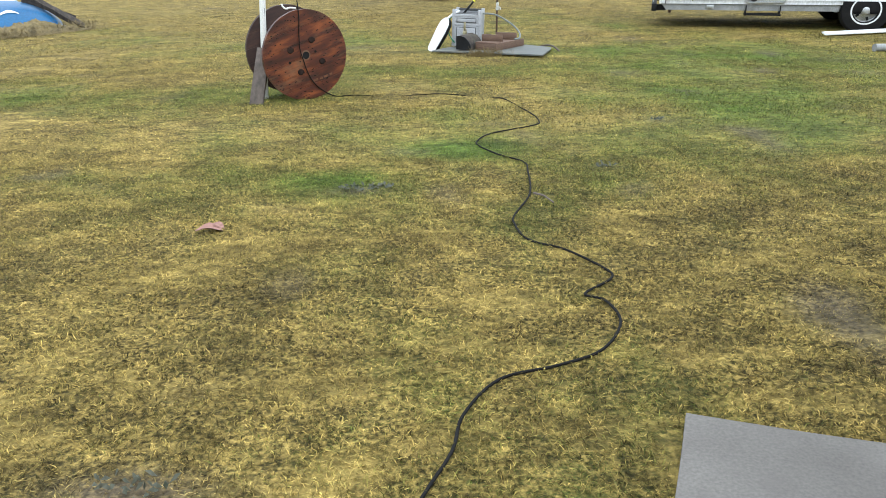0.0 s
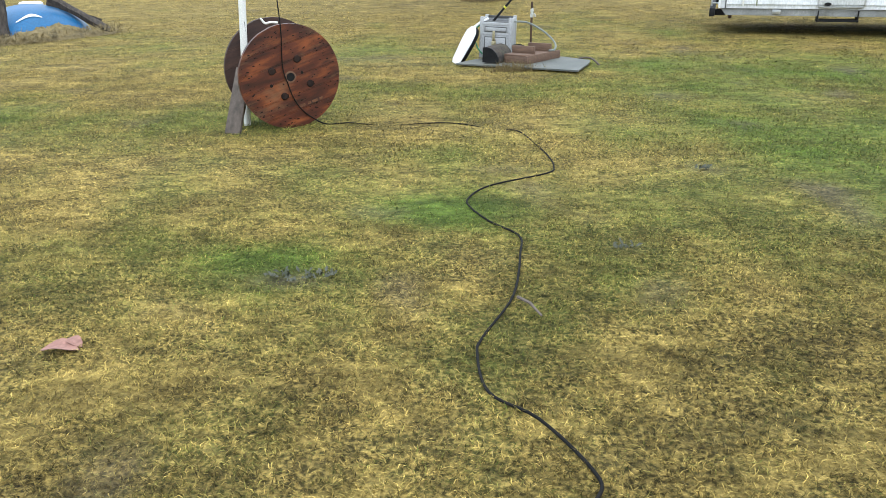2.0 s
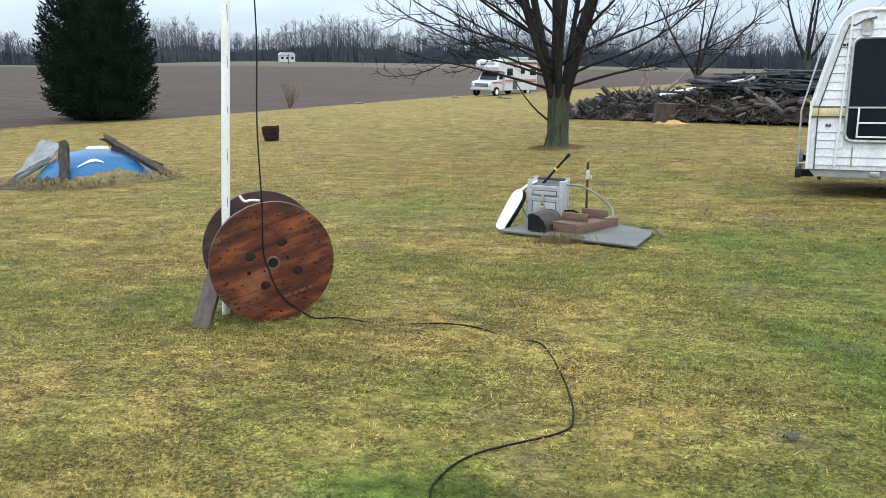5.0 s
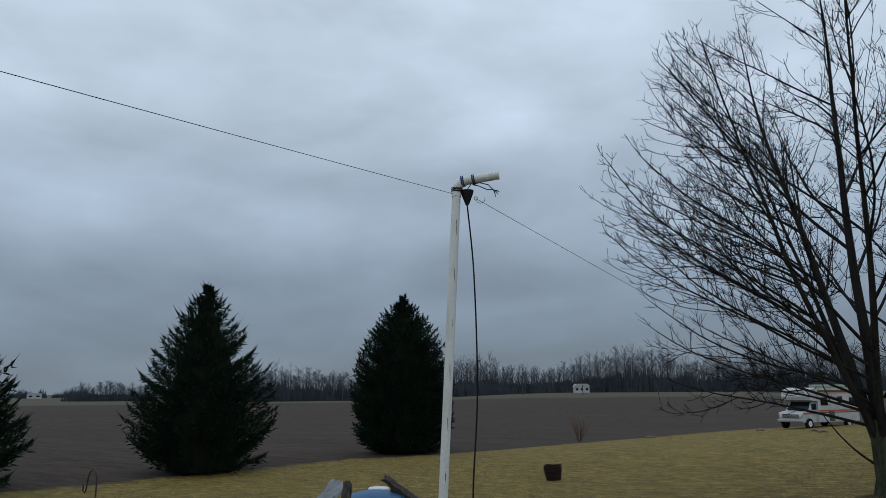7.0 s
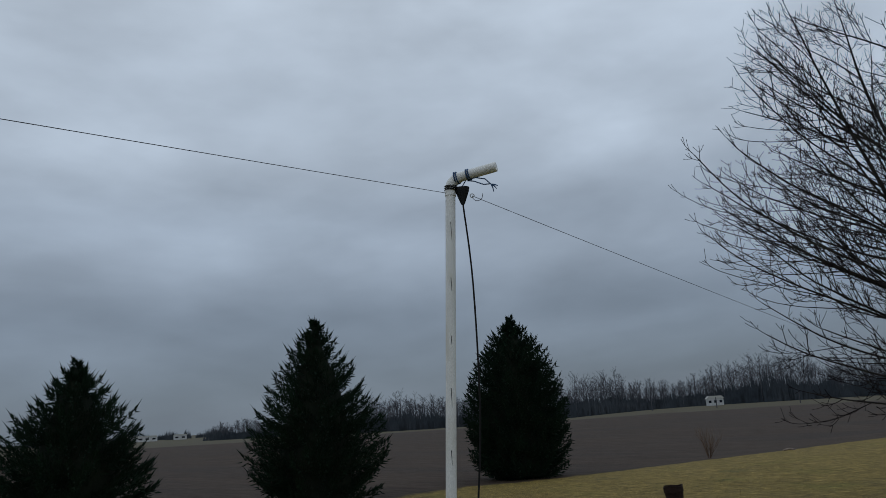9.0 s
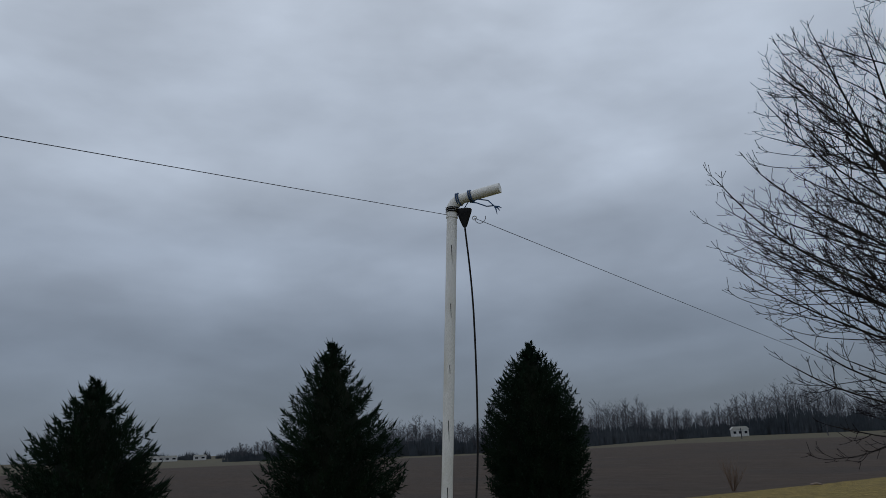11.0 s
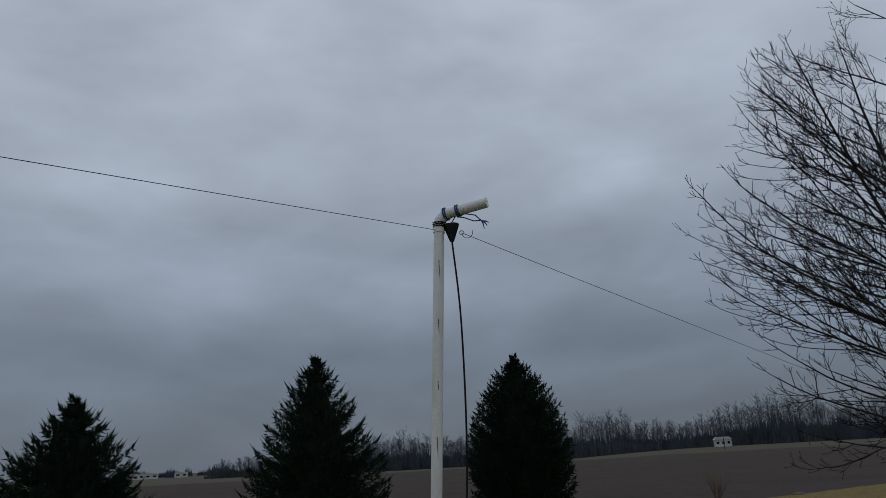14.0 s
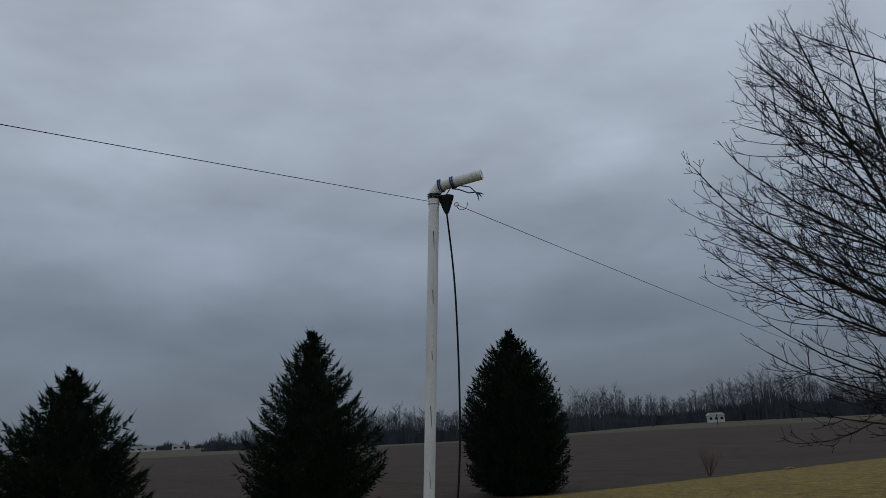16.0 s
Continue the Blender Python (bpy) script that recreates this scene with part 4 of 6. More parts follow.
def coax():
    hang = [BALUN + Vector((0, 0, -0.06)), Vector((-1.65, 8.58, 2.35)), Vector((-1.56, 8.47, 1.6)), Vector((-1.505, 8.33, 1.0))]
    face = [DRUM @ Vector((x, -0.014, z)) for x, z in ((-0.062, 0.42), (-0.066, 0.2), (-0.062, 0.06), (-0.03, -0.05), (0.0, -0.145), (0.06, -0.256), (0.155, -0.345))]
    lay = [(-1.10, 8.30), (-0.91, 8.34), (-0.56, 8.26), (-0.23, 8.31), (0.04, 8.28), (0.34, 8.09), (0.53, 8.0), (0.68, 7.63), (0.79, 7.22), (0.84, 6.93), (0.80, 6.76), (0.48, 6.48), (0.385, 6.22), (0.42, 6.05), (0.55, 5.82),
           (0.71, 5.62), (0.735, 5.38), (0.74, 4.92), (0.66, 4.55), (0.655, 4.42), (0.72, 4.18), (0.88, 4.05), (1.03, 3.83), (1.045, 3.72), (0.93, 3.57), (1.0, 3.51), (1.035, 3.33), (0.95, 3.12), (0.80, 3.01),
           (0.62, 2.92), (0.52, 2.72), (0.50, 2.54), (0.43, 2.3), (0.36, 1.9), (0.45, 1.4), (0.5, 0.6)]
    pts = hang + face + [Vector((x, y, ground(x, y) + 0.011 - (0.012 if 6 < i < 8 or i in (2, 5) else 0))) for i, (x, y) in enumerate(lay)]
    solo("coax_cable", Mesh().tube(smooth_line(pts, 6), 0.0052, 8), M["rubber"], "black coaxial cable hanging from the mast and snaking over grass", "cable")


coax()


def prop_board():
    b = Vector((-1.81, 7.99, ground(-1.81, 7.99)))
    t = Vector((-1.80, 8.30, b.z + 0.47))
    m = look(b.lerp(t, 0.5), t)
    solo("prop_board", Mesh().box((0.132, 0.036, (t - b).length + 0.02), m, 0.004), M["grey_wood"], "weathered grey board leaning against the mast foot", "board")


prop_board()
c0, c1 = DRUM @ Vector((-0.20, 0.05, 0.47)), DRUM @ Vector((-0.07, 0.02, 0.432))
solo("cord_end", Mesh().tube(smooth_line([c0, c0.lerp(c1, 0.25) + Vector((0, 0, -0.03)), c0.lerp(c1, 0.6) + Vector((0, 0, -0.01)), c1]), [0.009] * 19, 6), M["pvc"], "short end of white cord on top of the drum", "cord")


# ---- well cover with its chest and odds and ends ----
WZ = ground(0.3, 12.0) + 0.045


def well_cover():
    outline = [(-0.66, -0.46), (-0.2, -0.60), (0.25, -0.64), (0.74, -0.46), (0.86, -0.20), (1.05, 0.38), (0.4, 0.39), (-0.68, 0.42), (-0.70, 0.1)]
    m = Mesh()
    mat = pose(0.27, 11.90, WZ - 0.02, 0, -4.0, -29.7) @ pose(0, 0, 0, 90, 0, 0)
    m.prism([(x, y) for x, y in outline], 0.018, mat)
    solo("well_cover", m, M["plate"], "worn grey-green sheet lying on the lawn as a well cover", "cover", smooth=False)


well_cover()


def drawer_chest():
    c = thing("drawer_chest", "pale grey wooden chest with two moulded drawer fronts and a hasp", "chest", at=pose(-0.06, 12.41, WZ - 0.03, 0, 0, -7))
    w, d, h = 0.40, 0.32, 0.49
    for x in (-w / 2 + 0.014, w / 2 - 0.014):
        part("side_panel", Mesh().box((0.028, d, h), pose(x, 0, h / 2), 0.003), M["grey_paint"], c)
        for y in (-d / 2 + 0.02, d / 2 - 0.02):
            part("corner_post", Mesh().box((0.044, 0.044, h + 0.02), pose(x, y, h / 2 + 0.012), 0.004), M["grey_paint"], c)
    part("back_panel", Mesh().box((w - 0.06, 0.02, h), pose(0, d / 2 - 0.02, h / 2)), M["grey_paint"], c)
    part("top_board", Mesh().box((w - 0.06, d - 0.05, 0.016), pose(0, 0, h - 0.045)), M["dark_grey"], c, "dark sunken top")
    part("rail", Mesh().box((w - 0.06, 0.02, 0.03), pose(0, d / 2 - 0.03, h + 0.0), 0.003), M["dark_grey"], c)
    for z, hh in ((0.365, 0.10), (0.165, 0.25)):
        fr = part("drawer_front", Mesh().box((w - 0.075, 0.022, hh), pose(0, -d / 2 + 0.01, z), 0.003), M["grey_paint"], c)
        # dark grey border paints the shade in the groove round the field
        part("moulding", Mesh().box((w - 0.115, 0.008, hh - 0.035), pose(0, -d / 2 - 0.003, z), 0.002), M["dark_grey"], fr, "groove with its shade painted dark")
        part("raised_field", Mesh().box((w - 0.135, 0.014, hh - 0.055), pose(0, -d / 2 - 0.004, z), 0.004), M["grey_paint"], fr)
    part("rail", Mesh().box((w - 0.04, 0.03, 0.03), pose(0, -d / 2 + 0.01, 0.303), 0.003), M["grey_paint"], c)
    part("rail", Mesh().box((w - 0.04, 0.03, 0.035), pose(0, -d / 2 + 0.01, 0.43), 0.003), M["grey_paint"], c)
    part("plinth", Mesh().box((w - 0.03, 0.03, 0.05), pose(0, -d / 2 + 0.012, 0.022), 0.003), M["grey_paint"], c)
    hasp = part("hasp", Mesh().box((0.032, 0.008, 0.12), pose(-0.02, -d / 2 - 0.016, 0.285), 0.003), M["brass"], c, "dull brass hasp")
    part("padlock", Mesh().box((0.055, 0.03, 0.05), pose(-0.012, -d / 2 - 0.03, 0.195), 0.006).tube([(-0.03, -d / 2 - 0.03, 0.215), (-0.03, -d / 2 - 0.03, 0.245), (-0.012, -d / 2 - 0.03, 0.258), (0.006, -d / 2 - 0.03, 0.245), (0.006, -d / 2 - 0.03, 0.215)], 0.005, 6), M["brass"], hasp, "brass padlock")


drawer_chest()


def rod():
    r = thing("tape_rod", "black rod with a yellow band standing out of the chest", "rod")
    a, b = Vector((-0.16, 12.41, WZ + 0.38)), Vector((0.14, 12.44, WZ + 0.75))
    part("shaft", Mesh().tube([a, b], [0.016, 0.013], 10), M["black"], r)
    part("head", Mesh().tube([a.lerp(b, 0.93), b + (b - a) * 0.06], [0.021, 0.019], 10), M["black"], r)
    part("band", Mesh().tube([a.lerp(b, 0.55), a.lerp(b, 0.60)], 0.019, 10), M["yellow"], r, "bright yellow tape band")


rod()


def white_shovel():
    s = thing("plastic_shovel", "white plastic scoop shovel leaning against the chest", "shovel")
    foot, top = Vector((-0.585, 12.16, ground(-0.585, 12.16) + 0.005)), Vector((-0.36, 12.26, WZ + 0.36))
    a = (top - foot).normalized()
    n = Vector((-0.62, -0.78, 0.25))
    n = (n - a * n.dot(a)).normalized()
    x = n.cross(a).normalized()
    m = Matrix.Translation(foot.lerp(top, 0.5)) @ Matrix((x, -n, a)).transposed().to_4x4()
    ln = (top - foot).length
    half = [(0.050, -0.5), (0.075, -0.42), (0.092, 0.1), (0.085, 0.36), (0.045, 0.47), (0.02, 0.5)]
    outline = [(px, z * ln) for px, z in half] + [(-px, z * ln) for px, z in reversed(half)]
    part("blade", Mesh().prism(outline, 0.012, m), M["white_plastic"], s)
    part("rim", Mesh().prism([(px * 1.04, z) for px, z in outline], 0.055, m @ pose(0, 0.0125, 0)), M["black"], s, "black edge")
    part("handle", Mesh().tube([top + Vector((-0.01, 0, -0.02)), top + Vector((0.08, 0.06, 0.05)), top + Vector((0.17, 0.11, 0.09))], 0.016, 8), M["white_plastic"], s)


white_shovel()


def split_log():
    l = thing("split_log", "short split log with a black end and mossy bark", "log", at=pose(-0.065, 11.80, WZ - 0.01, 0, 0, -20))
    prof = [(0.0, 0.0), (0.0, 0.175), (0.05, 0.185), (0.12, 0.17), (0.18, 0.12), (0.215, 0.06), (0.215, 0.0)]
    part("body", Mesh().prism([(x - 0.11, z) for x, z in prof], 0.40, pose(0.0, -0.02, 0)), M["mossy"], l)
    part("end", Mesh().prism([((x - 0.11) * 1.02, z * 1.02) for x, z in prof], 0.02, pose(0, -0.042, 0)), M["black"], l, "black end face")


split_log()


def wood_tray():
    t = thing("stepped_tray", "brown wooden box in two steps of weathered boards", "wooden box", at=pose(0.41, 12.0, WZ - 0.005, 0, -3.5, -31) @ Matrix.Diagonal((0.95, 0.95, 0.8, 1)))
    for name, size, p in (("front_board", (0.34, 0.028, 0.11), (-0.03, -0.31, 0.06)), ("side_board", (0.03, 0.78, 0.12), (0.16, 0.04, 0.07)), ("side_board", (0.03, 0.70, 0.11), (-0.19, 0.03, 0.06)),
                          ("tread", (0.36, 0.17, 0.026), (-0.03, -0.235, 0.128)), ("riser", (0.35, 0.03, 0.12), (-0.03, -0.135, 0.19)), ("floor_board", (0.33, 0.34, 0.024), (-0.02, 0.06, 0.115)),
                          ("riser", (0.36, 0.03, 0.13), (-0.04, 0.26, 0.18)), ("back_board", (0.34, 0.028, 0.11), (-0.02, 0.40, 0.06))):
        part(name, Mesh().box(size, pose(*p), 0.003), M["brown_wood"], t)


wood_tray()


def hydrant_pipe():
    h = thing("stand_pipe", "rusty upright pipe with pale fittings behind the chest", "pipe")
    x, y = 0.35, 12.9
    z = ground(x, y)
    part("pipe", Mesh().tube([(x, y, z - 0.05), (x - 0.02, y, z + 0.70)], 0.015, 10), M["rust"], h)
    part("fitting", Mesh().lathe([(0.0, 0.0), (0.026, 0.0), (0.03, 0.03), (0.022, 0.06), (0.028, 0.10), (0.02, 0.13), (0, 0.13)], pose(x - 0.013, y, z + 0.50) @ Matrix.Diagonal((0.8, 0.8, 0.9, 1)), 10), M["tan_grey"], h, "pale chipped fitting")
    part("spout", Mesh().tube([(x, y, z + 0.55), (x + 0.03, y - 0.02, z + 0.54), (x + 0.035, y - 0.025, z + 0.51)], 0.010, 8), M["tan_grey"], h)


hydrant_pipe()
solo("grey_hose", Mesh().tube(smooth_line([(0.14, 12.42, WZ + 0.42), (0.33, 12.40, WZ + 0.41), (0.55, 12.32, WZ + 0.31), (0.68, 12.25, WZ + 0.20), (0.69, 12.17, WZ + 0.13), (0.62, 12.1, WZ + 0.12)]), 0.012, 8), M["hose_grey"], "grey hose arching from the chest to the tray", "hose")
solo("green_hose", Mesh().tube(smooth_line([(-0.24, 12.40, WZ + 0.38), (-0.32, 12.34, WZ + 0.35), (-0.35, 12.30, WZ + 0.22), (-0.31, 12.28, WZ + 0.10), (-0.24, 12.25, WZ + 0.02)]), 0.009, 8), M["hose_green"], "green hose looping beside the chest", "hose")
solo("black_hose", Mesh().tube(smooth_line([(0.15, 12.32, WZ + 0.13), (0.26, 12.25, WZ + 0.15), (0.38, 12.2, WZ + 0.10), (0.44, 12.14, WZ + 0.11)]), 0.012, 8), M["rubber"], "short black hose between chest and tray", "hose")
solo("wire_offcut", Mesh().tube(smooth_line([(1.0, 12.15, WZ + 0.03), (1.12, 12.05, WZ + 0.06), (1.2, 11.85, WZ + 0.05), (1.25, 11.75, WZ - 0.0), (1.1, 11.7, WZ + 0.0)]), 0.012, 6), M["grey_wood"], "twisted offcut of old wire on the sheet", "wire")


# ---- half-buried blue tank ----
BX, BY = -10.6, 17.56
BZ = ground(BX, BY)


def buried_tank():
    t = thing("buried_tank", "blue fibreglass tank half sunk in the lawn", "tank", at=pose(BX, BY, BZ - 0.35, 0, 0, 20))
    m = Mesh()
    prof = [(1.30 * math.cos(a), 1.02 * math.sin(a)) for a in [radians(2 + 88 * i / 14) for i in range(15)]]
    m.lathe(prof + [(0.0, 1.02)], None, 40)
    part("dome", m, M["blue"], t)
    # white disc modelled in place of the sky highlight on the dome's top
    part("lid", Mesh().lathe([(0.24, 0.0), (0.24, 0.05), (0.21, 0.075), (0.0, 0.085)], pose(-0.05, 0.35, 0.955), 24), M["white_plastic"], t, "white lid, on the tank a painted highlight")
    # white mark, a curved bar following the dome
    mark = Mesh()
    for i in range(14):
        a, e = radians(-92 + 2.6 * i), radians(46 + 9 * math.sin(i / 13 * 2.4))
        for dz in (0, 1):
            ee = e + radians((1.2 + 3.4 * math.sin(i / 13 * 3.0)) * dz)
            r = 1.012
            mark.v.append((1.30 * r * math.cos(ee) * math.cos(a), 1.30 * r * math.cos(ee) * math.sin(a), 1.02 * r * math.sin(ee)))
    for i in range(13):
        k = 2 * i
        mark.f.append((k, k + 2, k + 3, k + 1))
    part("curved_mark", mark, M["white_plastic"], t, "white curved stroke")


buried_tank()


def mound(name, label, cx, cy, rx, ry, h, mat, seed, yaw=0.0):
    m = Mesh()
    n, k = 22, 40
    for i in range(n + 1):
        f = i / n
        for j in range(k):
            a = 6.28319 * j / k
            x, y = rx * f * math.cos(a), ry * f * math.sin(a)
            ca, sa = math.cos(radians(yaw)), math.sin(radians(yaw))
            X, Y = cx + x * ca - y * sa, cy + x * sa + y * ca
            b = h * (1 - f * f) ** 1.2 * (0.75 + 0.5 * noise.noise((X * 1.5, Y * 1.5, seed))) + 0.10 * (1 - f) ** 0.4 * noise.noise((X * 6, Y * 6, seed)) + 0.05 * (1 - f) ** 0.3 * noise.noise((X * 17, Y * 17, seed))
            m.v.append((X, Y, ground(X, Y) - 0.02 + max(b, -0.03)))
    for i in range(n):
        for j in range(k):
            a, b = i * k + j, i * k + (j + 1) % k
            m.f.append((a, a + k, b + k, b))
    solo(name, m, mat, label, "mound")


mound("earth_mound", "dark dug earth heaped against the blue tank", -10.75, 16.35, 1.35, 0.5, 0.20, M["earth"], 3, 20)
mound("thatch_mound", "bank of dead grass and soil round the blue tank", -9.75, 16.95, 1.5, 0.55, 0.30, M["thatch"], 5, 52)


def tilted_board(name, label, a, b, w, t, mat, spin=0.0, taper=1.0):
    a, b = Vector(a), Vector(b)
    m = look(a.lerp(b, 0.5), b) @ pose(0, 0, 0, 0, 0, spin)
    # sawn timber, worn along its edges and ragged at the upper end
    mb, n, ln = Mesh(), 14, (b - a).length
    outline = [(-0.5, -0.4), (-0.2, -0.5), (0.2, -0.46), (0.5, -0.4), (0.5, 0.4), (0.15, 0.5), (-0.2, 0.46), (-0.5, 0.4)]
    k = len(outline)
    rnd = random.Random(int(ln * 1000))
    ends = [rnd.uniform(-0.09, 0.03) for _ in outline]
    for i in range(n + 1):
        f = i / n
        for q, (x, y) in enumerate(outline):
            z = (f - 0.5) * ln + (ends[q] if i == n else 0)
            p = m @ Vector((x * w * (1 - 0.12 * f), y * t, -z))
            mb.v.append(tuple(p + 0.026 * noise.noise_vector(p * 4.0) + 0.010 * noise.noise_vector(p * 17.0)))
    for i in range(n):
        for q in range(k):
            c, d = i * k + q, i * k + (q + 1) % k
            mb.f.append((c, d, d + k, c + k))
    mb.f += [tuple(reversed(range(k))), tuple(range(n * k, n * k + k))]
    solo(name, mb, mat, label, "board")


tilted_board("leaning_post", "rough upright grey timber leaning on the blue tank", (-10.42, 16.4, ground(-10.42, 16.4) - 0.05), (-10.55, 16.65, BZ + 0.92), 0.21, 0.10, M["dark_timber"], 20)
tilted_board("leaning_beam", "dark weathered beam leaning across the blue tank", (-9.15, 18.15, ground(-9.15, 18.15) + 0.02), (-10.28, 17.45, BZ + 0.97), 0.17, 0.12, M["dark_timber"], 30)
tilted_board("leaning_beam", "thin dark plank lying over the blue tank", (-9.35, 18.15, BZ + 0.28), (-10.35, 17.75, BZ + 0.72), 0.14, 0.05, M["dark_timber"], 80)


def slab_between(corners, thick):
    """A thin sheet on four corners, slightly rippled."""
    mb = Mesh()
    n = 14
    a, b_, c, d = (Vector(p) for p in corners)
    nor = (b_ - a).cross(d - a).normalized()
    for side in (0, 1):
        for i in range(n + 1):
            for j in range(n + 1):
                p = a.lerp(b_, i / n).lerp(d.lerp(c, i / n), j / n)
                mb.v.append(tuple(p + nor * (thick * side + 0.008 * math.sin(i * 2.2) + 0.05 * noise.noise((i * 0.35, j * 0.35, thick * 90)))))
    k = (n + 1) ** 2
    for i in range(n):
        for j in range(n):
            q = i * (n + 1) + j
            mb.f += [(q, q + n + 1, q + n + 2, q + 1), (k + q, k + q + 1, k + q + n + 2, k + q + n + 1)]
    for i in range(n):
        for q, r in ((i, i + 1), (n * (n + 1) + i, n * (n + 1) + i + 1), (i * (n + 1), (i + 1) * (n + 1)), (i * (n + 1) + n, (i + 1) * (n + 1) + n)):
            mb.f.append((q, r, r + k, q + k))
    return mb


def tin_sheets():
    s = thing("sheet_cover", "weathered grey roofing sheets propped against the blue tank", "roofing sheet")
    part("sheet", slab_between(SHEET_A, 0.02), M["tin"], s)
    part("sheet", slab_between(SHEET_B, 0.03), M["tin"], s)


SHEET_A = [(-12.1, 17.75, -0.40), (-11.2, 17.34, -0.43), (-11.12, 16.88, -0.67), (-12.13, 16.88, -1.10)]
SHEET_B = [(-11.10, 16.80, -0.62), (-11.05, 16.72, -0.74), (-12.03, 16.55, -1.30), (-12.10, 16.62, -1.17)]
tin_sheets()


def burn_barrel():
    x, y = -11.6, 27.4
    b = thing("burn_barrel", "low rusty dark burn barrel standing on the lawn", "barrel", at=pose(x, y, ground(x, y) - 0.03, 3, -4, 10))
    part("body", Mesh().lathe([(0.0, 0.0), (0.235, 0.0), (0.25, 0.15), (0.265, 0.16), (0.262, 0.18), (0.285, 0.33), (0.302, 0.34), (0.29, 0.5), (0.27, 0.5), (0.24, 0.1), (0.0, 0.1)], None, 28), M["burnt"], b)
    part("rim", Mesh().tube([(0.29 * math.cos(a), 0.29 * math.sin(a), 0.5 + 0.02 * math.sin(3 * a)) for a in [6.2832 * i / 28 for i in range(29)]], 0.014, 6), M["burnt"], b)


burn_barrel()


# ---- shrubs, hook, cool box ----
def shrub(name, label, x, y, h, n, seed, spread, mat):
    rnd = random.Random(seed)
    t = thing(name, label, "shrub", at=pose(x, y, ground(x, y) - 0.03))
    for i in range(n):
        a, lean = rnd.uniform(0, 6.28), rnd.uniform(0.05, spread)
        p, d = Vector((0.06 * math.cos(a), 0.06 * math.sin(a), 0)), Vector((math.cos(a) * lean, math.sin(a) * lean, 1)).normalized()
        m, pts = Mesh(), [p.copy()]
        ln = h * rnd.uniform(0.55, 1.0)
        for s in range(6):
            d = (d + Vector((rnd.uniform(-0.16, 0.16), rnd.uniform(-0.16, 0.16), 0.05))).normalized()
            p = p + d * ln / 6
            pts.append(p.copy())
            if s > 0:
                for q in range(2):
                    e = (d + Vector((rnd.uniform(-1, 1), rnd.uniform(-1, 1), rnd.uniform(0, 0.6)))).normalized()
                    l2 = ln * rnd.uniform(0.12, 0.3)
                    m.tube([p, p + e * l2 * 0.5, p + (e + Vector((0, 0, 0.5))) * l2 * 0.8], [h * 0.004, h * 0.003, h * 0.0015], 4, caps=False)
        m.tube(pts, [h * 0.0075 - h * 0.0009 * s for s in range(7)], 6)
        part("stem", m, mat, t)


shrub("garden_shrub", "bare brown twiggy shrub on the lawn", -6.5, 8.82, 1.05, 14, 4, 0.6, M["cane"])
shrub("field_shrub", "bare shrub at the edge of the ploughed field", -22.4, 50.2, 1.7, 26, 9, 0.75, M["cane"])


def hook():
    x, y = -6.62, 8.84
    z = ground(x, y)
    h = thing("shepherd_hook", "thin rusty iron garden hook among shrub stems", "garden hook")
    pts = [(x, y, z - 0.1), (x, y, z + 0.7), (x + 0.02, y, z + 1.35)]
    pts += [(x + 0.02 - 0.085 + 0.085 * math.cos(a), y, z + 1.42 + 0.10 * math.sin(a)) for a in [radians(18 * i) for i in range(1, 10)]]
    pts += [(x - 0.17, y, z + 1.34), (x - 0.20, y, z + 1.29), (x - 0.235, y, z + 1.31), (x - 0.235, y, z + 1.37)]
    part("rod", Mesh().tube(smooth_line(pts, 3), 0.008, 8), M["rust"], h)


hook()
solo("leaning_pipe", Mesh().tube([(-6.35, 8.55, ground(-6.35, 8.55)), (-6.95, 8.35, -0.05)], [0.045, 0.045], 14), M["black"], "black plastic pipe leaning by the shrub", "pipe")


def cool_box():
    c = thing("cool_box", "small blue plastic box with a white lid, on the tank a painted highlight on grass", "box", at=pose(-6.17, 8.36, ground(-6.17, 8.36), 0, -3, 28) @ Matrix.Scale(0.9, 4))
    part("body", Mesh().box((0.31, 0.19, 0.135), pose(0, 0, 0.0675), 0.015), M["blue_plastic"], c)
    part("lid", Mesh().box((0.325, 0.205, 0.03), pose(0, 0, 0.15), 0.01), M["white_plastic"], c, "white lid, on the tank a painted highlight")
    part("latch", Mesh().box((0.04, 0.02, 0.06), pose(0.05, -0.106, 0.125), 0.005), M["black"], c)


cool_box()


# ---- travel trailer ----
WHEEL_U = 3.98


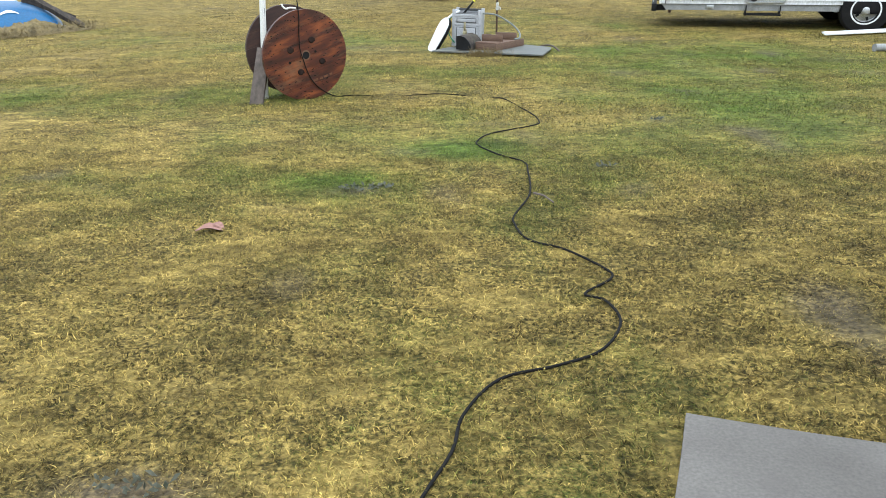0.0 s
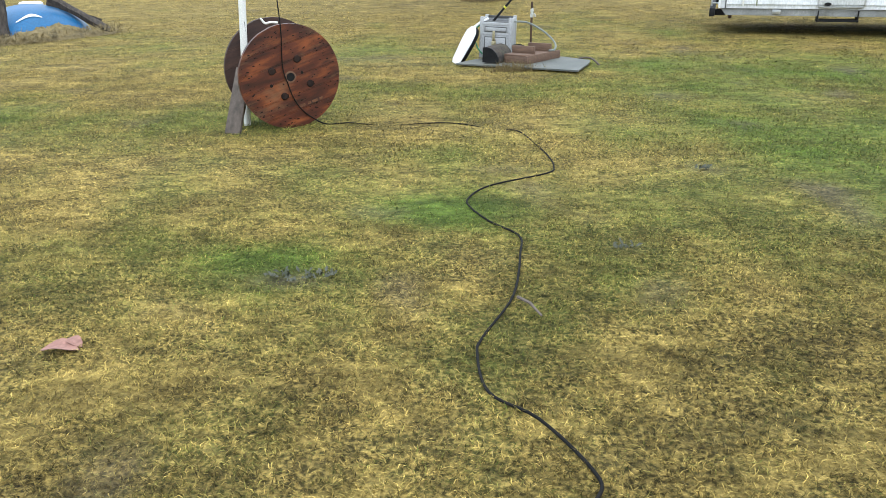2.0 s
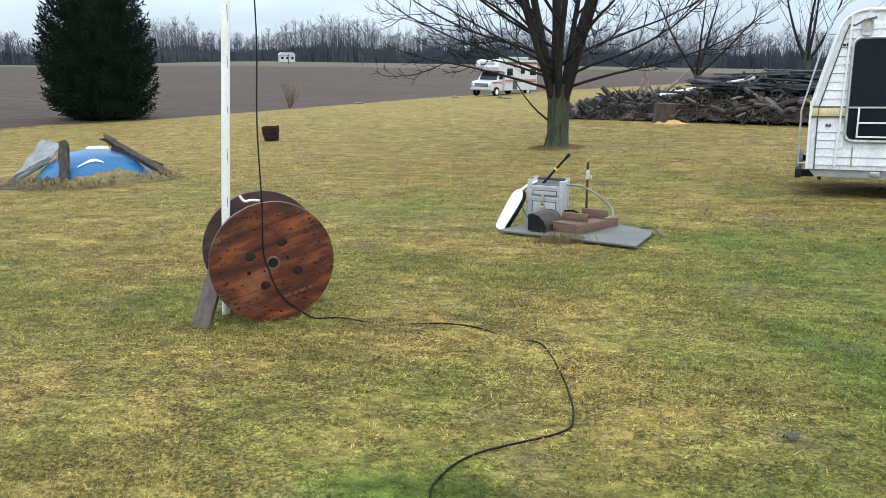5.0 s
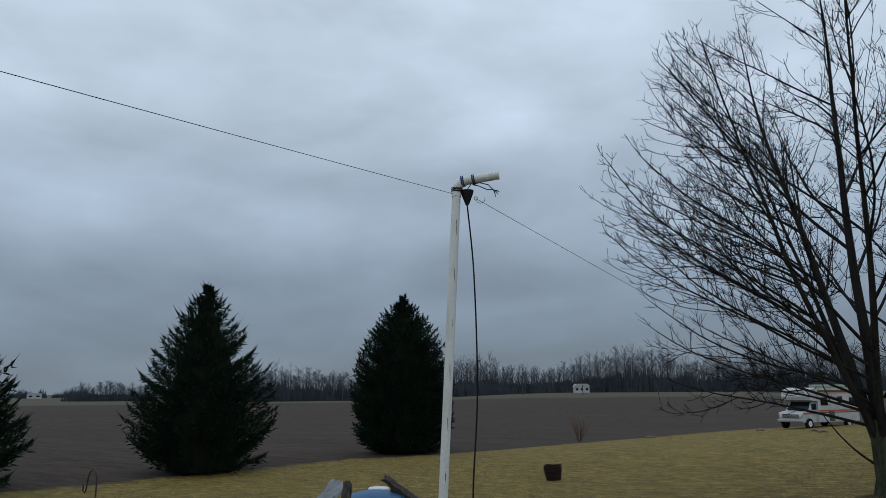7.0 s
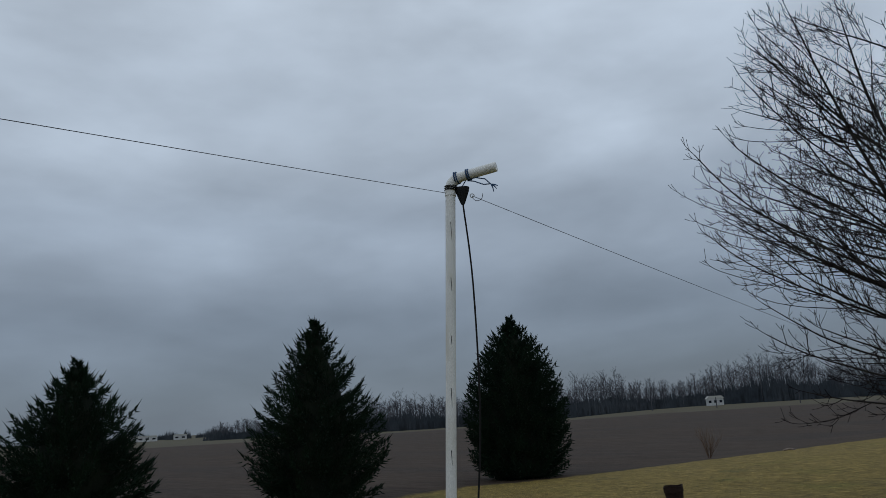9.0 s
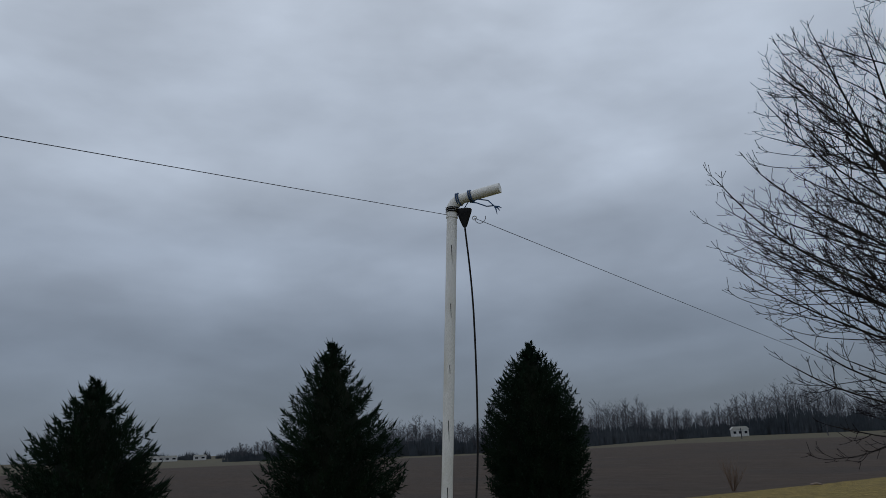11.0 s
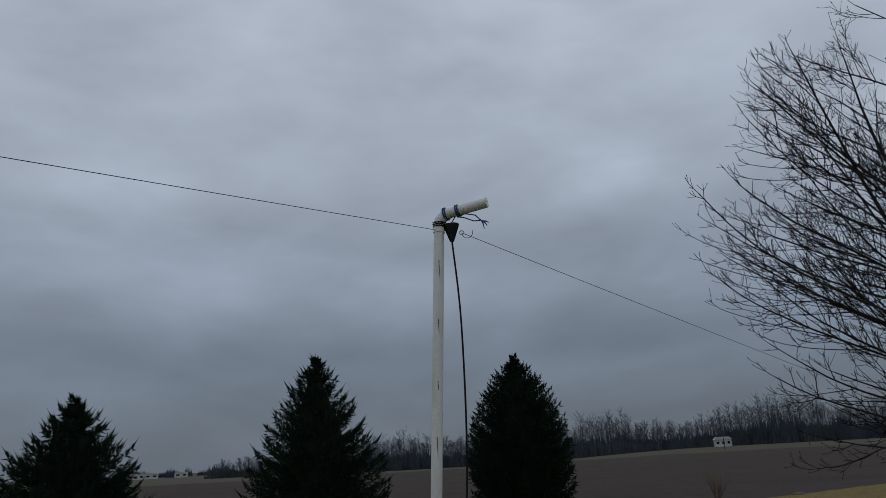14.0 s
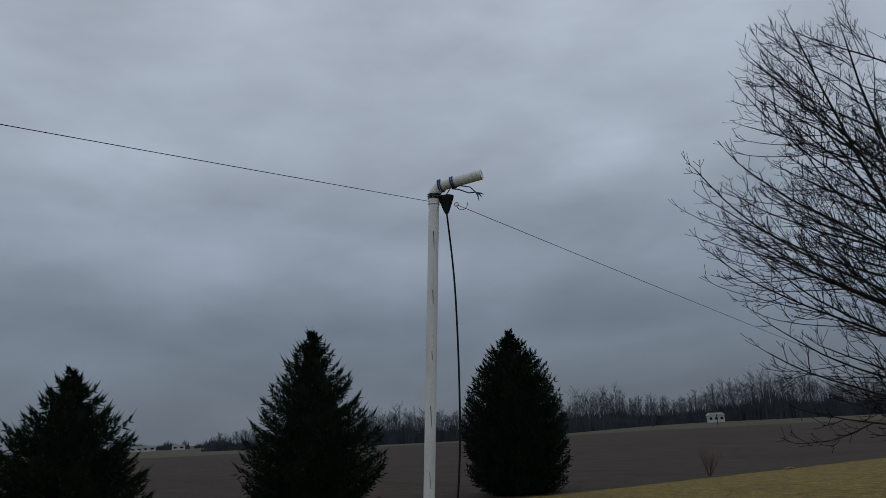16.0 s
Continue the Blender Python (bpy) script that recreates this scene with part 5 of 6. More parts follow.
def travel_trailer():
    S = pose(3.12, 15.2, 0.05, 0, -2.0, -9.5) @ Matrix.Diagonal((0.83, 1.06, 1.06, 1))
    t = thing("travel_trailer", "old white aluminium-sided travel trailer parked on the lawn", "trailer", at=S)
    W, L, H = 2.2, 7.4, 1.98
    side = [(0.0, 0.0), (-0.01, 0.66), (0.0, 0.80), (0.29, 1.70), (0.33, 1.80), (0.41, 1.89), (0.53, 1.95), (0.70, H), (L, H), (L, 0.0)]
    part("shell", Mesh().prism(list(reversed(side)), W, pose(0, 0.012, 0)), M["white_alu"], t, smooth=False)
    # siding courses with a lap at each foot, broken by window and door
    def edge(z):
        for (x0, z0), (x1, z1) in zip(side, side[1:]):
            if z0 <= z <= z1 and z1 > z0:
                return x0 + (x1 - x0) * (z - z0) / (z1 - z0)
        return 0.0
    z = 0.06
    while z < 1.82:
        hh = 0.105
        if not 0.62 < z + hh / 2 < 0.84:
            runs = [(edge(z) + 0.13, 1.70)] if not 0.30 < z + hh / 2 < 1.64 else [(edge(z) + 0.13, 0.515)]
            runs.append((2.48, L - 0.02))
            for a, b in runs:
                o = [(a, z), (b, z), (b, z + hh - 0.006), (a + max(0, edge(z + hh) - edge(z)), z + hh - 0.006)]
                k = Mesh()
                k.add([(o[0][0], -0.006, o[0][1]), (o[1][0], -0.006, o[1][1]), (o[2][0], 0.006, o[2][1]), (o[3][0], 0.006, o[3][1]), (o[0][0], 0.012, o[0][1]), (o[1][0], 0.012, o[1][1])], [(0, 1, 2, 3), (0, 4, 5, 1)])
                part("siding_board", k, M["white_alu"], t, smooth=False)
        z += hh
    trim = [(x + 0.0, zz) for x, zz in side[:8]]
    part("corner_trim", Mesh().tube([(x + 0.01, 0.0, zz) for x, zz in trim], 0.02, 8), M["white_plastic"], t)
    part("corner_trim", Mesh().tube([(x + 0.12, -0.002, zz - (0.1 if zz > 1.8 else 0)) for x, zz in trim], 0.010, 6), M["dark_grey"], t, "dark seam of the corner trim")
    part("roof_trim", Mesh().tube([(0.75, 0.0, H - 0.01), (L, 0.0, H - 0.01)], 0.022, 8), M["white_plastic"], t)
    part("stripe", Mesh().box((0.52, 0.012, 0.10), pose(0.26, -0.001, 0.735), 0.002), M["tan"], t, "faded gold stripe")
    for zz in (0.672, 0.798):
        part("stripe_edge", Mesh().box((0.52, 0.016, 0.016), pose(0.26, -0.001, zz)), M["brown"], t)
    part("rear_stripe", Mesh().box((0.012, W - 0.1, 0.10), pose(-0.014, W / 2, 0.735)), M["tan"], t)
    # side window with rounded frame and guard rail
    win = new("side_window")
    win.parent = t
    def rrect(x0, z0, x1, z1, r):
        pts = []
        for cx, cz, a0 in ((x1 - r, z1 - r, 0), (x0 + r, z1 - r, 90), (x0 + r, z0 + r, 180), (x1 - r, z0 + r, 270)):
            pts += [(cx + r * math.cos(radians(a0 + 15 * i)), cz + r * math.sin(radians(a0 + 15 * i))) for i in range(7)]
        return pts
    fr = rrect(0.53, 0.37, 1.66, 1.64, 0.11)
    part("frame", Mesh().tube([(x, -0.012, zz) for x, zz in fr + fr[:1]], 0.022, 8), M["steel"], win, "aluminium frame")
    part("pane", Mesh().prism(list(reversed(rrect(0.54, 0.38, 1.65, 1.63, 0.10))), 0.008, pose(0, -0.010, 0)), M["glass"], win, "dark tinted pane")
    part("bar", Mesh().box((1.10, 0.02, 0.022), pose(1.095, -0.022, 0.79), 0.003), M["steel"], win)
    for xx in (0.70, 1.45):
        part("bar", Mesh().box((0.026, 0.02, 0.37), pose(xx, -0.026, 0.60), 0.003), M["white_plastic"], win)
    for zz in (0.60, 0.425):
        part("bar", Mesh().box((0.76, 0.018, 0.02), pose(1.075, -0.028, zz), 0.003), M["white_plastic"], win)
    # entrance door
    d = new("entrance_door")
    d.parent = t
    part("leaf", Mesh().box((0.74, 0.03, 1.72), pose(2.08, 0.0, 0.92), 0.01), M["white_alu"], d)
    fr = rrect(1.70, 0.03, 2.46, 1.80, 0.04)
    part("frame", Mesh().tube([(x, -0.008, zz) for x, zz in fr + fr[:1]], 0.014, 6), M["steel"], d)
    part("pane", Mesh().box((0.40, 0.012, 0.56), pose(2.16, -0.016, 1.30), 0.004), M["glass"], d)
    part("pane_frame", Mesh().tube([(x, -0.022, zz) for x, zz in (lambda q: q + q[:1])(rrect(1.95, 1.01, 2.37, 1.59, 0.03))], 0.012, 6), M["steel"], d)
    part("handle", Mesh().box((0.15, 0.03, 0.045), pose(1.80, -0.03, 0.84), 0.006), M["steel"], d)
    part("lock", Mesh().lathe([(0, 0.02), (0.022, 0.02), (0.025, 0)], pose(1.77, -0.014, 0.70, 90, 0, 0), 12), M["steel"], d)
    part("vent", Mesh().lathe([(0, 0.012), (0.045, 0.012), (0.05, 0)], pose(1.86, -0.014, 0.07, 90, 0, 0) @ Matrix.Diagonal((1.2, 0.5, 1, 1)), 14), M["black"], d)
    # fittings
    for xx in (0.255, 0.30):
        part("marker_lamp", Mesh().box((0.038, 0.018, 0.03), pose(xx, -0.012, 0.565), 0.004), M["red_lens"], t, "dark red lens")
    for xx in (0.40, 0.45):
        part("marker_lamp", Mesh().box((0.038, 0.018, 0.03), pose(xx, -0.012, 1.56), 0.004), M["black"], t)
    part("porch_lamp", Mesh().box((0.06, 0.04, 0.09), pose(1.59, -0.02, 1.74), 0.008), M["steel"], t)
    part("vent_cover", Mesh().box((0.16, 0.012, 0.19), pose(0.70, -0.004, 1.76), 0.05), M["tan_grey"], t, "greyed vent cover")
    part("outlet", Mesh().lathe([(0, 0.02), (0.032, 0.02), (0.036, 0)], pose(1.56, -0.006, 0.19, 90, 0, 0), 14), M["black"], t)
    part("socket", Mesh().box((0.04, 0.014, 0.05), pose(1.575, -0.008, 0.34), 0.004), M["white_plastic"], t)
    part("underside_skirt", Mesh().prism([(0.03, 0.0), (L, 0.0), (L, -0.10), (0.14, -0.10)][::-1], W - 0.06, pose(0, 0.04, 0)), M["alu_dull"], t, "dull metal skirt")
    part("bracket", Mesh().box((0.14, 0.02, 0.06), pose(1.02, 0.022, -0.045), 0.004), M["steel"], t)
    part("bumper", Mesh().box((0.10, W + 0.06, 0.12), pose(-0.11, W / 2 + 0.01, -0.06), 0.012), M["black"], t)
    part("bumper_arm", Mesh().box((0.22, 0.07, 0.09), pose(0.02, 0.15, -0.07)), M["black"], t)
    part("bumper_arm", Mesh().box((0.22, 0.07, 0.09), pose(0.02, W - 0.15, -0.07)), M["black"], t)
    part("jack_foot", Mesh().tube([(0.22, 0.3, -0.10), (0.22, 0.3, -0.17)], 0.035, 8), M["rust"], t)
    step_ = part("door_step", Mesh().box((0.70, 0.20, 0.025), pose(2.06, 0.10, -0.16), 0.004), M["black"], t)
    for xx in (1.73, 2.39):
        part("step_arm", Mesh().box((0.02, 0.2, 0.16), pose(xx, 0.12, -0.10)), M["black"], step_)
    # ladder on the rear wall and rack on the roof
    lad = new("rear_ladder")
    lad.parent = t
    for yy in (0.10, 0.46):
        part("stile", Mesh().tube(smooth_line([(-0.13, yy, 0.02), (-0.14, yy, 0.66), (-0.12, yy, 0.82), (0.15, yy, 1.72), (0.28, yy, 1.98), (0.52, yy, 2.13), (0.86, yy, 2.14), (0.98, yy, 2.02)], 4), 0.014, 8), M["steel"], lad)
    for x, zz in ((-0.135, 0.22), (-0.14, 0.50), (-0.10, 0.90), (0.0, 1.22), (0.09, 1.52), (0.22, 1.86)):
        part("rung", Mesh().tube([(x, 0.10, zz), (x, 0.46, zz)], 0.012, 8), M["steel"], lad)
    for x, zz in ((-0.14, 0.06), (0.14, 1.70)):
        part("bracket", Mesh().tube([(x, 0.10, zz), (x + 0.16, 0.10, zz)], 0.011, 6), M["steel"], lad)
    part("drain_pipe", Mesh().tube([(0.42, -0.02, 0.04), (0.45, -0.02, 0.8), (0.48, -0.02, 1.9)], 0.016, 8), M["pvc"], t)
    rack = new("roof_rack")
    rack.parent = t
    for yy in (0.25, W - 0.25):
        part("rail", Mesh().tube([(0.85, yy, H + 0.13), (L - 0.3, yy, H + 0.13)], 0.012, 8), M["steel"], rack)
        for i in range(6):
            part("post", Mesh().tube([(0.95 + 0.85 * i, yy, H - 0.01), (0.95 + 0.85 * i, yy, H + 0.13)], 0.010, 6), M["steel"], rack)
    for i in range(6):
        part("cross_bar", Mesh().tube([(0.95 + 0.85 * i, 0.25, H + 0.13), (0.95 + 0.85 * i, W - 0.25, H + 0.13)], 0.010, 6), M["steel"], rack)
    part("algae_streak", Mesh().box((0.022, 0.003, 0.26), pose(0.66, -0.009, 0.17)), M["algae"], t, "green algae streak")
    # wheels
    for xx in (WHEEL_U, WHEEL_U + 1.0):
        wz = -0.075
        part("wheel_well", Mesh().box((0.95, 0.05, 0.30), pose(xx, 0.03, 0.02), 0.05), M["black"], t)
        for yy, f in ((0.02, -1), (W - 0.2, 1)):
            wh = new("wheel")
            wh.parent = t
            wh.matrix_basis = pose(xx, yy, wz, 90, 0, 0) @ Matrix.Diagonal((1.52, 1.15, 1, 1))
            part("tyre", Mesh().lathe([(0.15, 0.0), (0.16, 0.02), (0.29, 0.02), (0.315, -0.01), (0.315, -0.15), (0.29, -0.18), (0.2, -0.18)], None, 36), M["rubber"], wh)
            part("whitewall", Mesh().lathe([(0.168, 0.0205), (0.178, 0.0245), (0.188, 0.0205)], None, 36), M["white_plastic"], wh)
            part("rim", Mesh().lathe([(0.165, 0.008), (0.155, -0.01), (0.142, -0.03), (0.08, -0.015), (0.05, 0.012), (0.04, 0.018), (0.0, 0.02)], None, 30), M["steel"], wh)
            for q in range(5):
                a = 1.2566 * q
                part("rim_slot", Mesh().box((0.05, 0.03, 0.004), pose(0.11 * math.cos(a), 0.11 * math.sin(a), -0.0195, 0, 0, math.degrees(a)), 0.001), M["black"], wh)


travel_trailer()


def lying_bars():
    for i in range(3):
        a, b = Vector((5.45, 13.73 + 0.05 * i, 0)), Vector((7.14, 14.38 + 0.05 * i, 0))
        a.z, b.z = ground(a.x, a.y) + 0.03 + 0.012 * i, ground(b.x, b.y) + 0.04 + 0.012 * i
        tagged(solo("metal_strip", Mesh().box((0.045, 0.02, (b - a).length), look(a.lerp(b, 0.5), b), 0.003), M["white_plastic"], "white metal strip lying beside the trailer wheel", "metal strip"), group="strips by the wheel")
    a, b = Vector((5.37, 11.75, 0)), Vector((6.57, 12.05, 0))
    a.z, b.z = ground(a.x, a.y) + 0.05, ground(b.x, b.y) + 0.05
    tube = Mesh().tube([b, a, a + (b - a) * 0.002, a + (b - a) * 0.3], [0.05, 0.05, 0.042, 0.042], 16, caps=False)
    solo("steel_pipe", tube, M["alu_dull"], "dull grey pipe lying open-ended on the grass", "pipe")


lying_bars()


# ---- wood heap ----
HEAP_A, HEAP_B = Vector((-2.6, 34.2)), Vector((10.5, 26.0))


def wood_heap():
    rnd = random.Random(21)
    heap = thing("wood_heap", "long heap of logs, stumps, brushwood and old planks", "wood pile")
    along = (HEAP_B - HEAP_A)
    ln = along.length
    u = along.normalized()
    v = Vector((-u.y, u.x))

    def place(s, w, h):
        p = HEAP_A + u * s + v * w
        return Vector((p.x, p.y, ground(p.x, p.y) + h))

    def top(s, w):
        f = s / ln
        prof = (0.75 + 0.55 * step(0.25, 0.45, f)) * step(-0.02, 0.08, f)
        return prof * max(0, 1 - ((w - 1.9) / 2.4) ** 2) ** 0.6 + 0.0

    # dark filler mound added under the logs so the gaps stay dark
    core = Mesh()
    nu, nv = 60, 14
    for i in range(nu + 1):
        for j in range(nv + 1):
            s, w = ln * i / nu, -0.45 + 4.7 * j / nv
            h = top(s, w) * 0.82 + 0.12 * noise.noise((s * 2, w * 2, 4))
            core.v.append(tuple(place(s, w, max(-0.03, h - 0.05))))
    for i in range(nu):
        for j in range(nv):
            a = i * (nv + 1) + j
            core.f.append((a, a + nv + 1, a + nv + 2, a + 1))
    part("filler_core", core, M["earth"], heap)
    # shared log shapes
    shapes = []
    for k in range(7):
        m = Mesh()
        r, l2 = rnd.uniform(0.035, 0.11), rnd.uniform(0.4, 1.2)
        pts = [Vector((rnd.uniform(-0.03, 0.03), rnd.uniform(-0.03, 0.03), l2 * (q / 3 - 0.5))) for q in range(4)]
        m.tube(pts, [r * rnd.uniform(0.8, 1.1) for q in range(4)], 7)
        shapes.append(m.data("log", M["log_pale"] if k == 2 else M["log_bark"]))
    for i in range(260):
        s, w = ln * rnd.random(), rnd.uniform(-0.35, 2.2)
        h = max(0.06, top(s, w) * rnd.uniform(0.75, 1.02))
        ob = new("log", rnd.choice(shapes))
        ob.parent = heap
        ob.matrix_basis = Matrix.Translation(place(s, w, h)) @ pose(0, 0, 0, rnd.uniform(40, 140), rnd.uniform(-40, 40), rnd.uniform(0, 360))
    brush = Mesh()
    for i in range(2600):
        s, w = ln * rnd.random(), rnd.uniform(-0.45, 2.6)
        h = max(0.04, top(s, w) * rnd.uniform(0.3, 1.05))
        p = place(s, w, h)
        d = Vector((rnd.uniform(-1, 1), rnd.uniform(-0.6, 0.6), rnd.uniform(-0.35, 0.55))).normalized()
        l2 = rnd.uniform(0.3, 1.1)
        brush.tube([p - d * l2 / 2, p + Vector((rnd.uniform(-0.06, 0.06), 0, rnd.uniform(-0.06, 0.06))), p + d * l2 / 2], [rnd.uniform(0.018, 0.05), 0.028, 0.008], 4, caps=False)
    tagged(part("brushwood", brush, M["log_bark"], heap, smooth=False), kind="stuff")
    plank = [Mesh().box((rnd.uniform(2.0, 3.6), rnd.uniform(0.12, 0.24), 0.045), None, 0).data("plank", M["plank_dark"], False) for k in range(5)]
    for i in range(120):
        s, w = ln * rnd.uniform(0.34, 1.0), rnd.uniform(0.3, 2.6)
        ob = new("plank", rnd.choice(plank))
        ob.parent = heap
        yaw = math.degrees(math.atan2(u.y, u.x)) + rnd.uniform(-14, 14)
        ob.matrix_basis = Matrix.Translation(place(s, w, top(s, w) + rnd.uniform(-0.05, 0.22))) @ pose(0, 0, 0, rnd.uniform(-10, 10), rnd.uniform(-4, 4), yaw)
    for s, l2, az, el in ((3.3, 1.5, 28, 40), (2.4, 1.3, 80, 70), (2.7, 1.2, 100, 60), (9.5, 1.8, 30, 35), (12.0, 1.5, 140, 50)):
        p = place(s, 1.6, top(s, 1.6))
        d = Vector((math.cos(radians(az)) * math.cos(radians(el)), 0.2, math.sin(radians(el))))
        part("snag", Mesh().tube([p - d * 0.3, p + d * l2 * 0.5 + Vector((0.05, 0, 0)), p + d * l2], [0.08, 0.06, 0.03], 7), M["log_pale"], heap)
    for s, l2, w in ((3.7, 1.3, 0.14), (6.2, 0.9, 0.10), (10.4, 1.0, 0.10)):
        part("white_pipe", Mesh().tube([place(s, 1.0, top(s, 1.0) + 0.08), place(s + l2, 1.2, top(s + l2, 1.2) + 0.12)], w * 0.6, 10), M["white_plastic"], heap)
    st = place(4.9, -0.55, 0)
    part("stump", Mesh().lathe([(0.42, -0.05), (0.38, 0.1), (0.36, 0.62), (0.34, 0.64), (0.0, 0.65)], Matrix.Translation(st), 22), M["stump_wood"], heap, "cut stump with brown bark")
    mound("sawdust_pile", "fresh orange sawdust beside the stump", st.x + 0.15, st.y - 0.5, 0.75, 0.3, 0.10, M["sawdust"], 9, -30)
    for s, w, h in ((1.2, -0.3, 0.2), (1.9, -0.3, 0.2), (2.6, -0.3, 0.2), (0.7, -0.3, 0.2), (1.5, 0.1, 0.55), (2.3, 0.1, 0.5), (3.2, 0.0, 0.25), (3.9, 0.0, 0.22), (0.9, 0.3, 0.6)):
        q = place(s, w, h)
        k = rnd.uniform(0.11, 0.22)
        part("round", Mesh().tube([q, q + Vector((rnd.uniform(-0.3, 0.5), rnd.uniform(0.15, 0.45), rnd.uniform(-0.12, 0.15)))], [k, k * 0.9], 12), M["log_bark"], heap)


wood_heap()


# ---- motorhome ----


def motorhome():
    x, y = -10.75, 57.0
    m = thing("motorhome", "old white motorhome with red and brown stripes parked by the field", "motorhome", at=pose(x, y, ground(x, y), 0, 0, 180 + math.degrees(math.atan2(0.917, 0.397))) @ Matrix.Diagonal((0.9, 0.9, 0.9, 1)))
    body = [(-0.9, 0.45), (-0.9, 1.85), (-0.15, 1.95), (-0.05, 2.2), (-0.25, 2.65), (-0.8, 2.8), (-5.3, 2.8), (-5.5, 2.6), (-5.5, 0.45)]
    part("body", Mesh().prism(body, 2.25, pose(0, -1.125, 0)), M["rv_white"], m, smooth=False)
    cab = [(0.55, 0.45), (0.60, 1.0), (0.5, 1.12), (-0.25, 1.22), (-0.62, 1.86), (-1.0, 1.86), (-1.0, 0.45)]
    part("cab", Mesh().prism(cab, 1.9, pose(0, -0.95, 0)), M["rv_white"], m, smooth=False)
    part("windscreen", Mesh().add([(-0.235, -0.82, 1.25), (-0.235, 0.82, 1.25), (-0.585, 0.74, 1.83), (-0.585, -0.74, 1.83)], [(0, 1, 2, 3)]), M["glass"], m, smooth=False)
    part("bunk_window", Mesh().box((0.03, 1.4, 0.30), pose(-0.13, 0, 2.42, 0, 20, 0), 0.01), M["tan_grey"], m)
    part("grille", Mesh().box((0.04, 1.25, 0.24), pose(0.60, 0, 0.86), 0.01), M["dark_grey"], m)
    for z in (0.80, 0.86, 0.92):
        part("grille_bar", Mesh().box((0.02, 1.2, 0.02), pose(0.625, 0, z)), M["steel"], m)
    for yy in (-0.74, 0.74):
        part("headlight", Mesh().lathe([(0, 0.03), (0.09, 0.02), (0.1, 0)], pose(0.60, yy, 0.88, 0, 90, 0), 14), M["white_plastic"], m)
    part("bumper", Mesh().box((0.12, 2.0, 0.17), pose(0.66, 0, 0.55), 0.02), M["steel"], m)
    for yy, f in ((-1.128, -1), (1.128, 1)):
        for z, hh, mt in ((1.22, 0.10, "red_stripe"), (1.10, 0.06, "brown"), (2.55, 0.14, "brown"), (2.42, 0.06, "red_stripe")):
            part("stripe", Mesh().box((4.5, 0.012, hh), pose(-3.2, yy, z)), M[mt], m)
        for xx, w, z, hh in ((-1.6, 0.8, 1.85, 0.55), (-3.4, 0.55, 1.95, 0.45), (-4.9, 0.9, 1.85, 0.5)):
            part("side_window", Mesh().box((w, 0.02, hh), pose(xx, yy, z), 0.008), M["glass"], m)
        part("cab_window", Mesh().box((0.5, 0.02, 0.42), pose(-0.66, yy * 0.85, 1.5), 0.008), M["glass"], m)
        part("cab_stripe", Mesh().box((1.35, 0.012, 0.10), pose(-0.15, yy * 0.85, 1.05)), M["red_stripe"], m)
        for xx in (-0.05, -4.4):
            w = new("wheel")
            w.parent = m
            w.matrix_basis = pose(xx, yy * 0.9, 0.36, 90 * -f, 0, 0)
            part("tyre", Mesh().lathe([(0.2, 0.02), (0.3, 0.03), (0.36, 0.0), (0.36, -0.18), (0.2, -0.2)], None, 24), M["rubber"], w)
            part("rim", Mesh().lathe([(0.21, 0.02), (0.17, 0.0), (0.08, 0.02), (0.0, 0.03)], None, 20), M["white_plastic"], w)
    part("side_door", Mesh().box((0.62, 0.02, 0.7), pose(-2.35, -1.13, 0.85), 0.006), M["dark_grey"], m)
    part("side_door", Mesh().box((0.62, 0.02, 0.7), pose(-2.35, 1.13, 0.85), 0.006), M["dark_grey"], m)
    part("roof_vent", Mesh().box((0.7, 0.7, 0.2), pose(-3.0, 0.2, 2.9), 0.05), M["white_plastic"], m)
    part("roof_load", Mesh().box((2.4, 1.3, 0.22), pose(-3.6, 0.1, 2.9), 0.08), M["roof_load"], m)


motorhome()
for x, y, w in ((-18.4, 51.5, 0.7), (-12.9, 55.8, 0.5), (-8.6, 50.5, 0.4), (-7.8, 48.5, 0.5)):
    m = Mesh().tube([(x, y, ground(x, y) + 0.06), (x + w * 0.5, y + 0.1, ground(x, y) + 0.12), (x + w, y, ground(x, y) + 0.05)], [0.05, 0.07, 0.04], 7)
    solo("branch_piece", m, M["log_pale"], "broken piece of branch lying on the lawn", "branch", group="pieces on the lawn")


# ---- trees and buildings in the distance ----
bare_tree("field_tree", "bare spreading tree behind the wood heap", (3.4, 62.0), 31, [(-70, 35, 7.0, 0.13), (40, 20, 7.5, 0.14), (100, 42, 6.5, 0.12), (180, 25, 7.0, 0.12)], 1.0, 0.22, 8, 5, 0, group="bare trees in the distance")
bare_tree("field_tree", "tall bare tree at the far edge of the field", (13.0, 78.0), 33, [(-80, 28, 10.0, 0.16), (0, 10, 11.0, 0.18), (90, 30, 10.0, 0.15), (170, 22, 10.0, 0.15)], 2.0, 0.30, 10, 5, 0, group="bare trees in the distance")


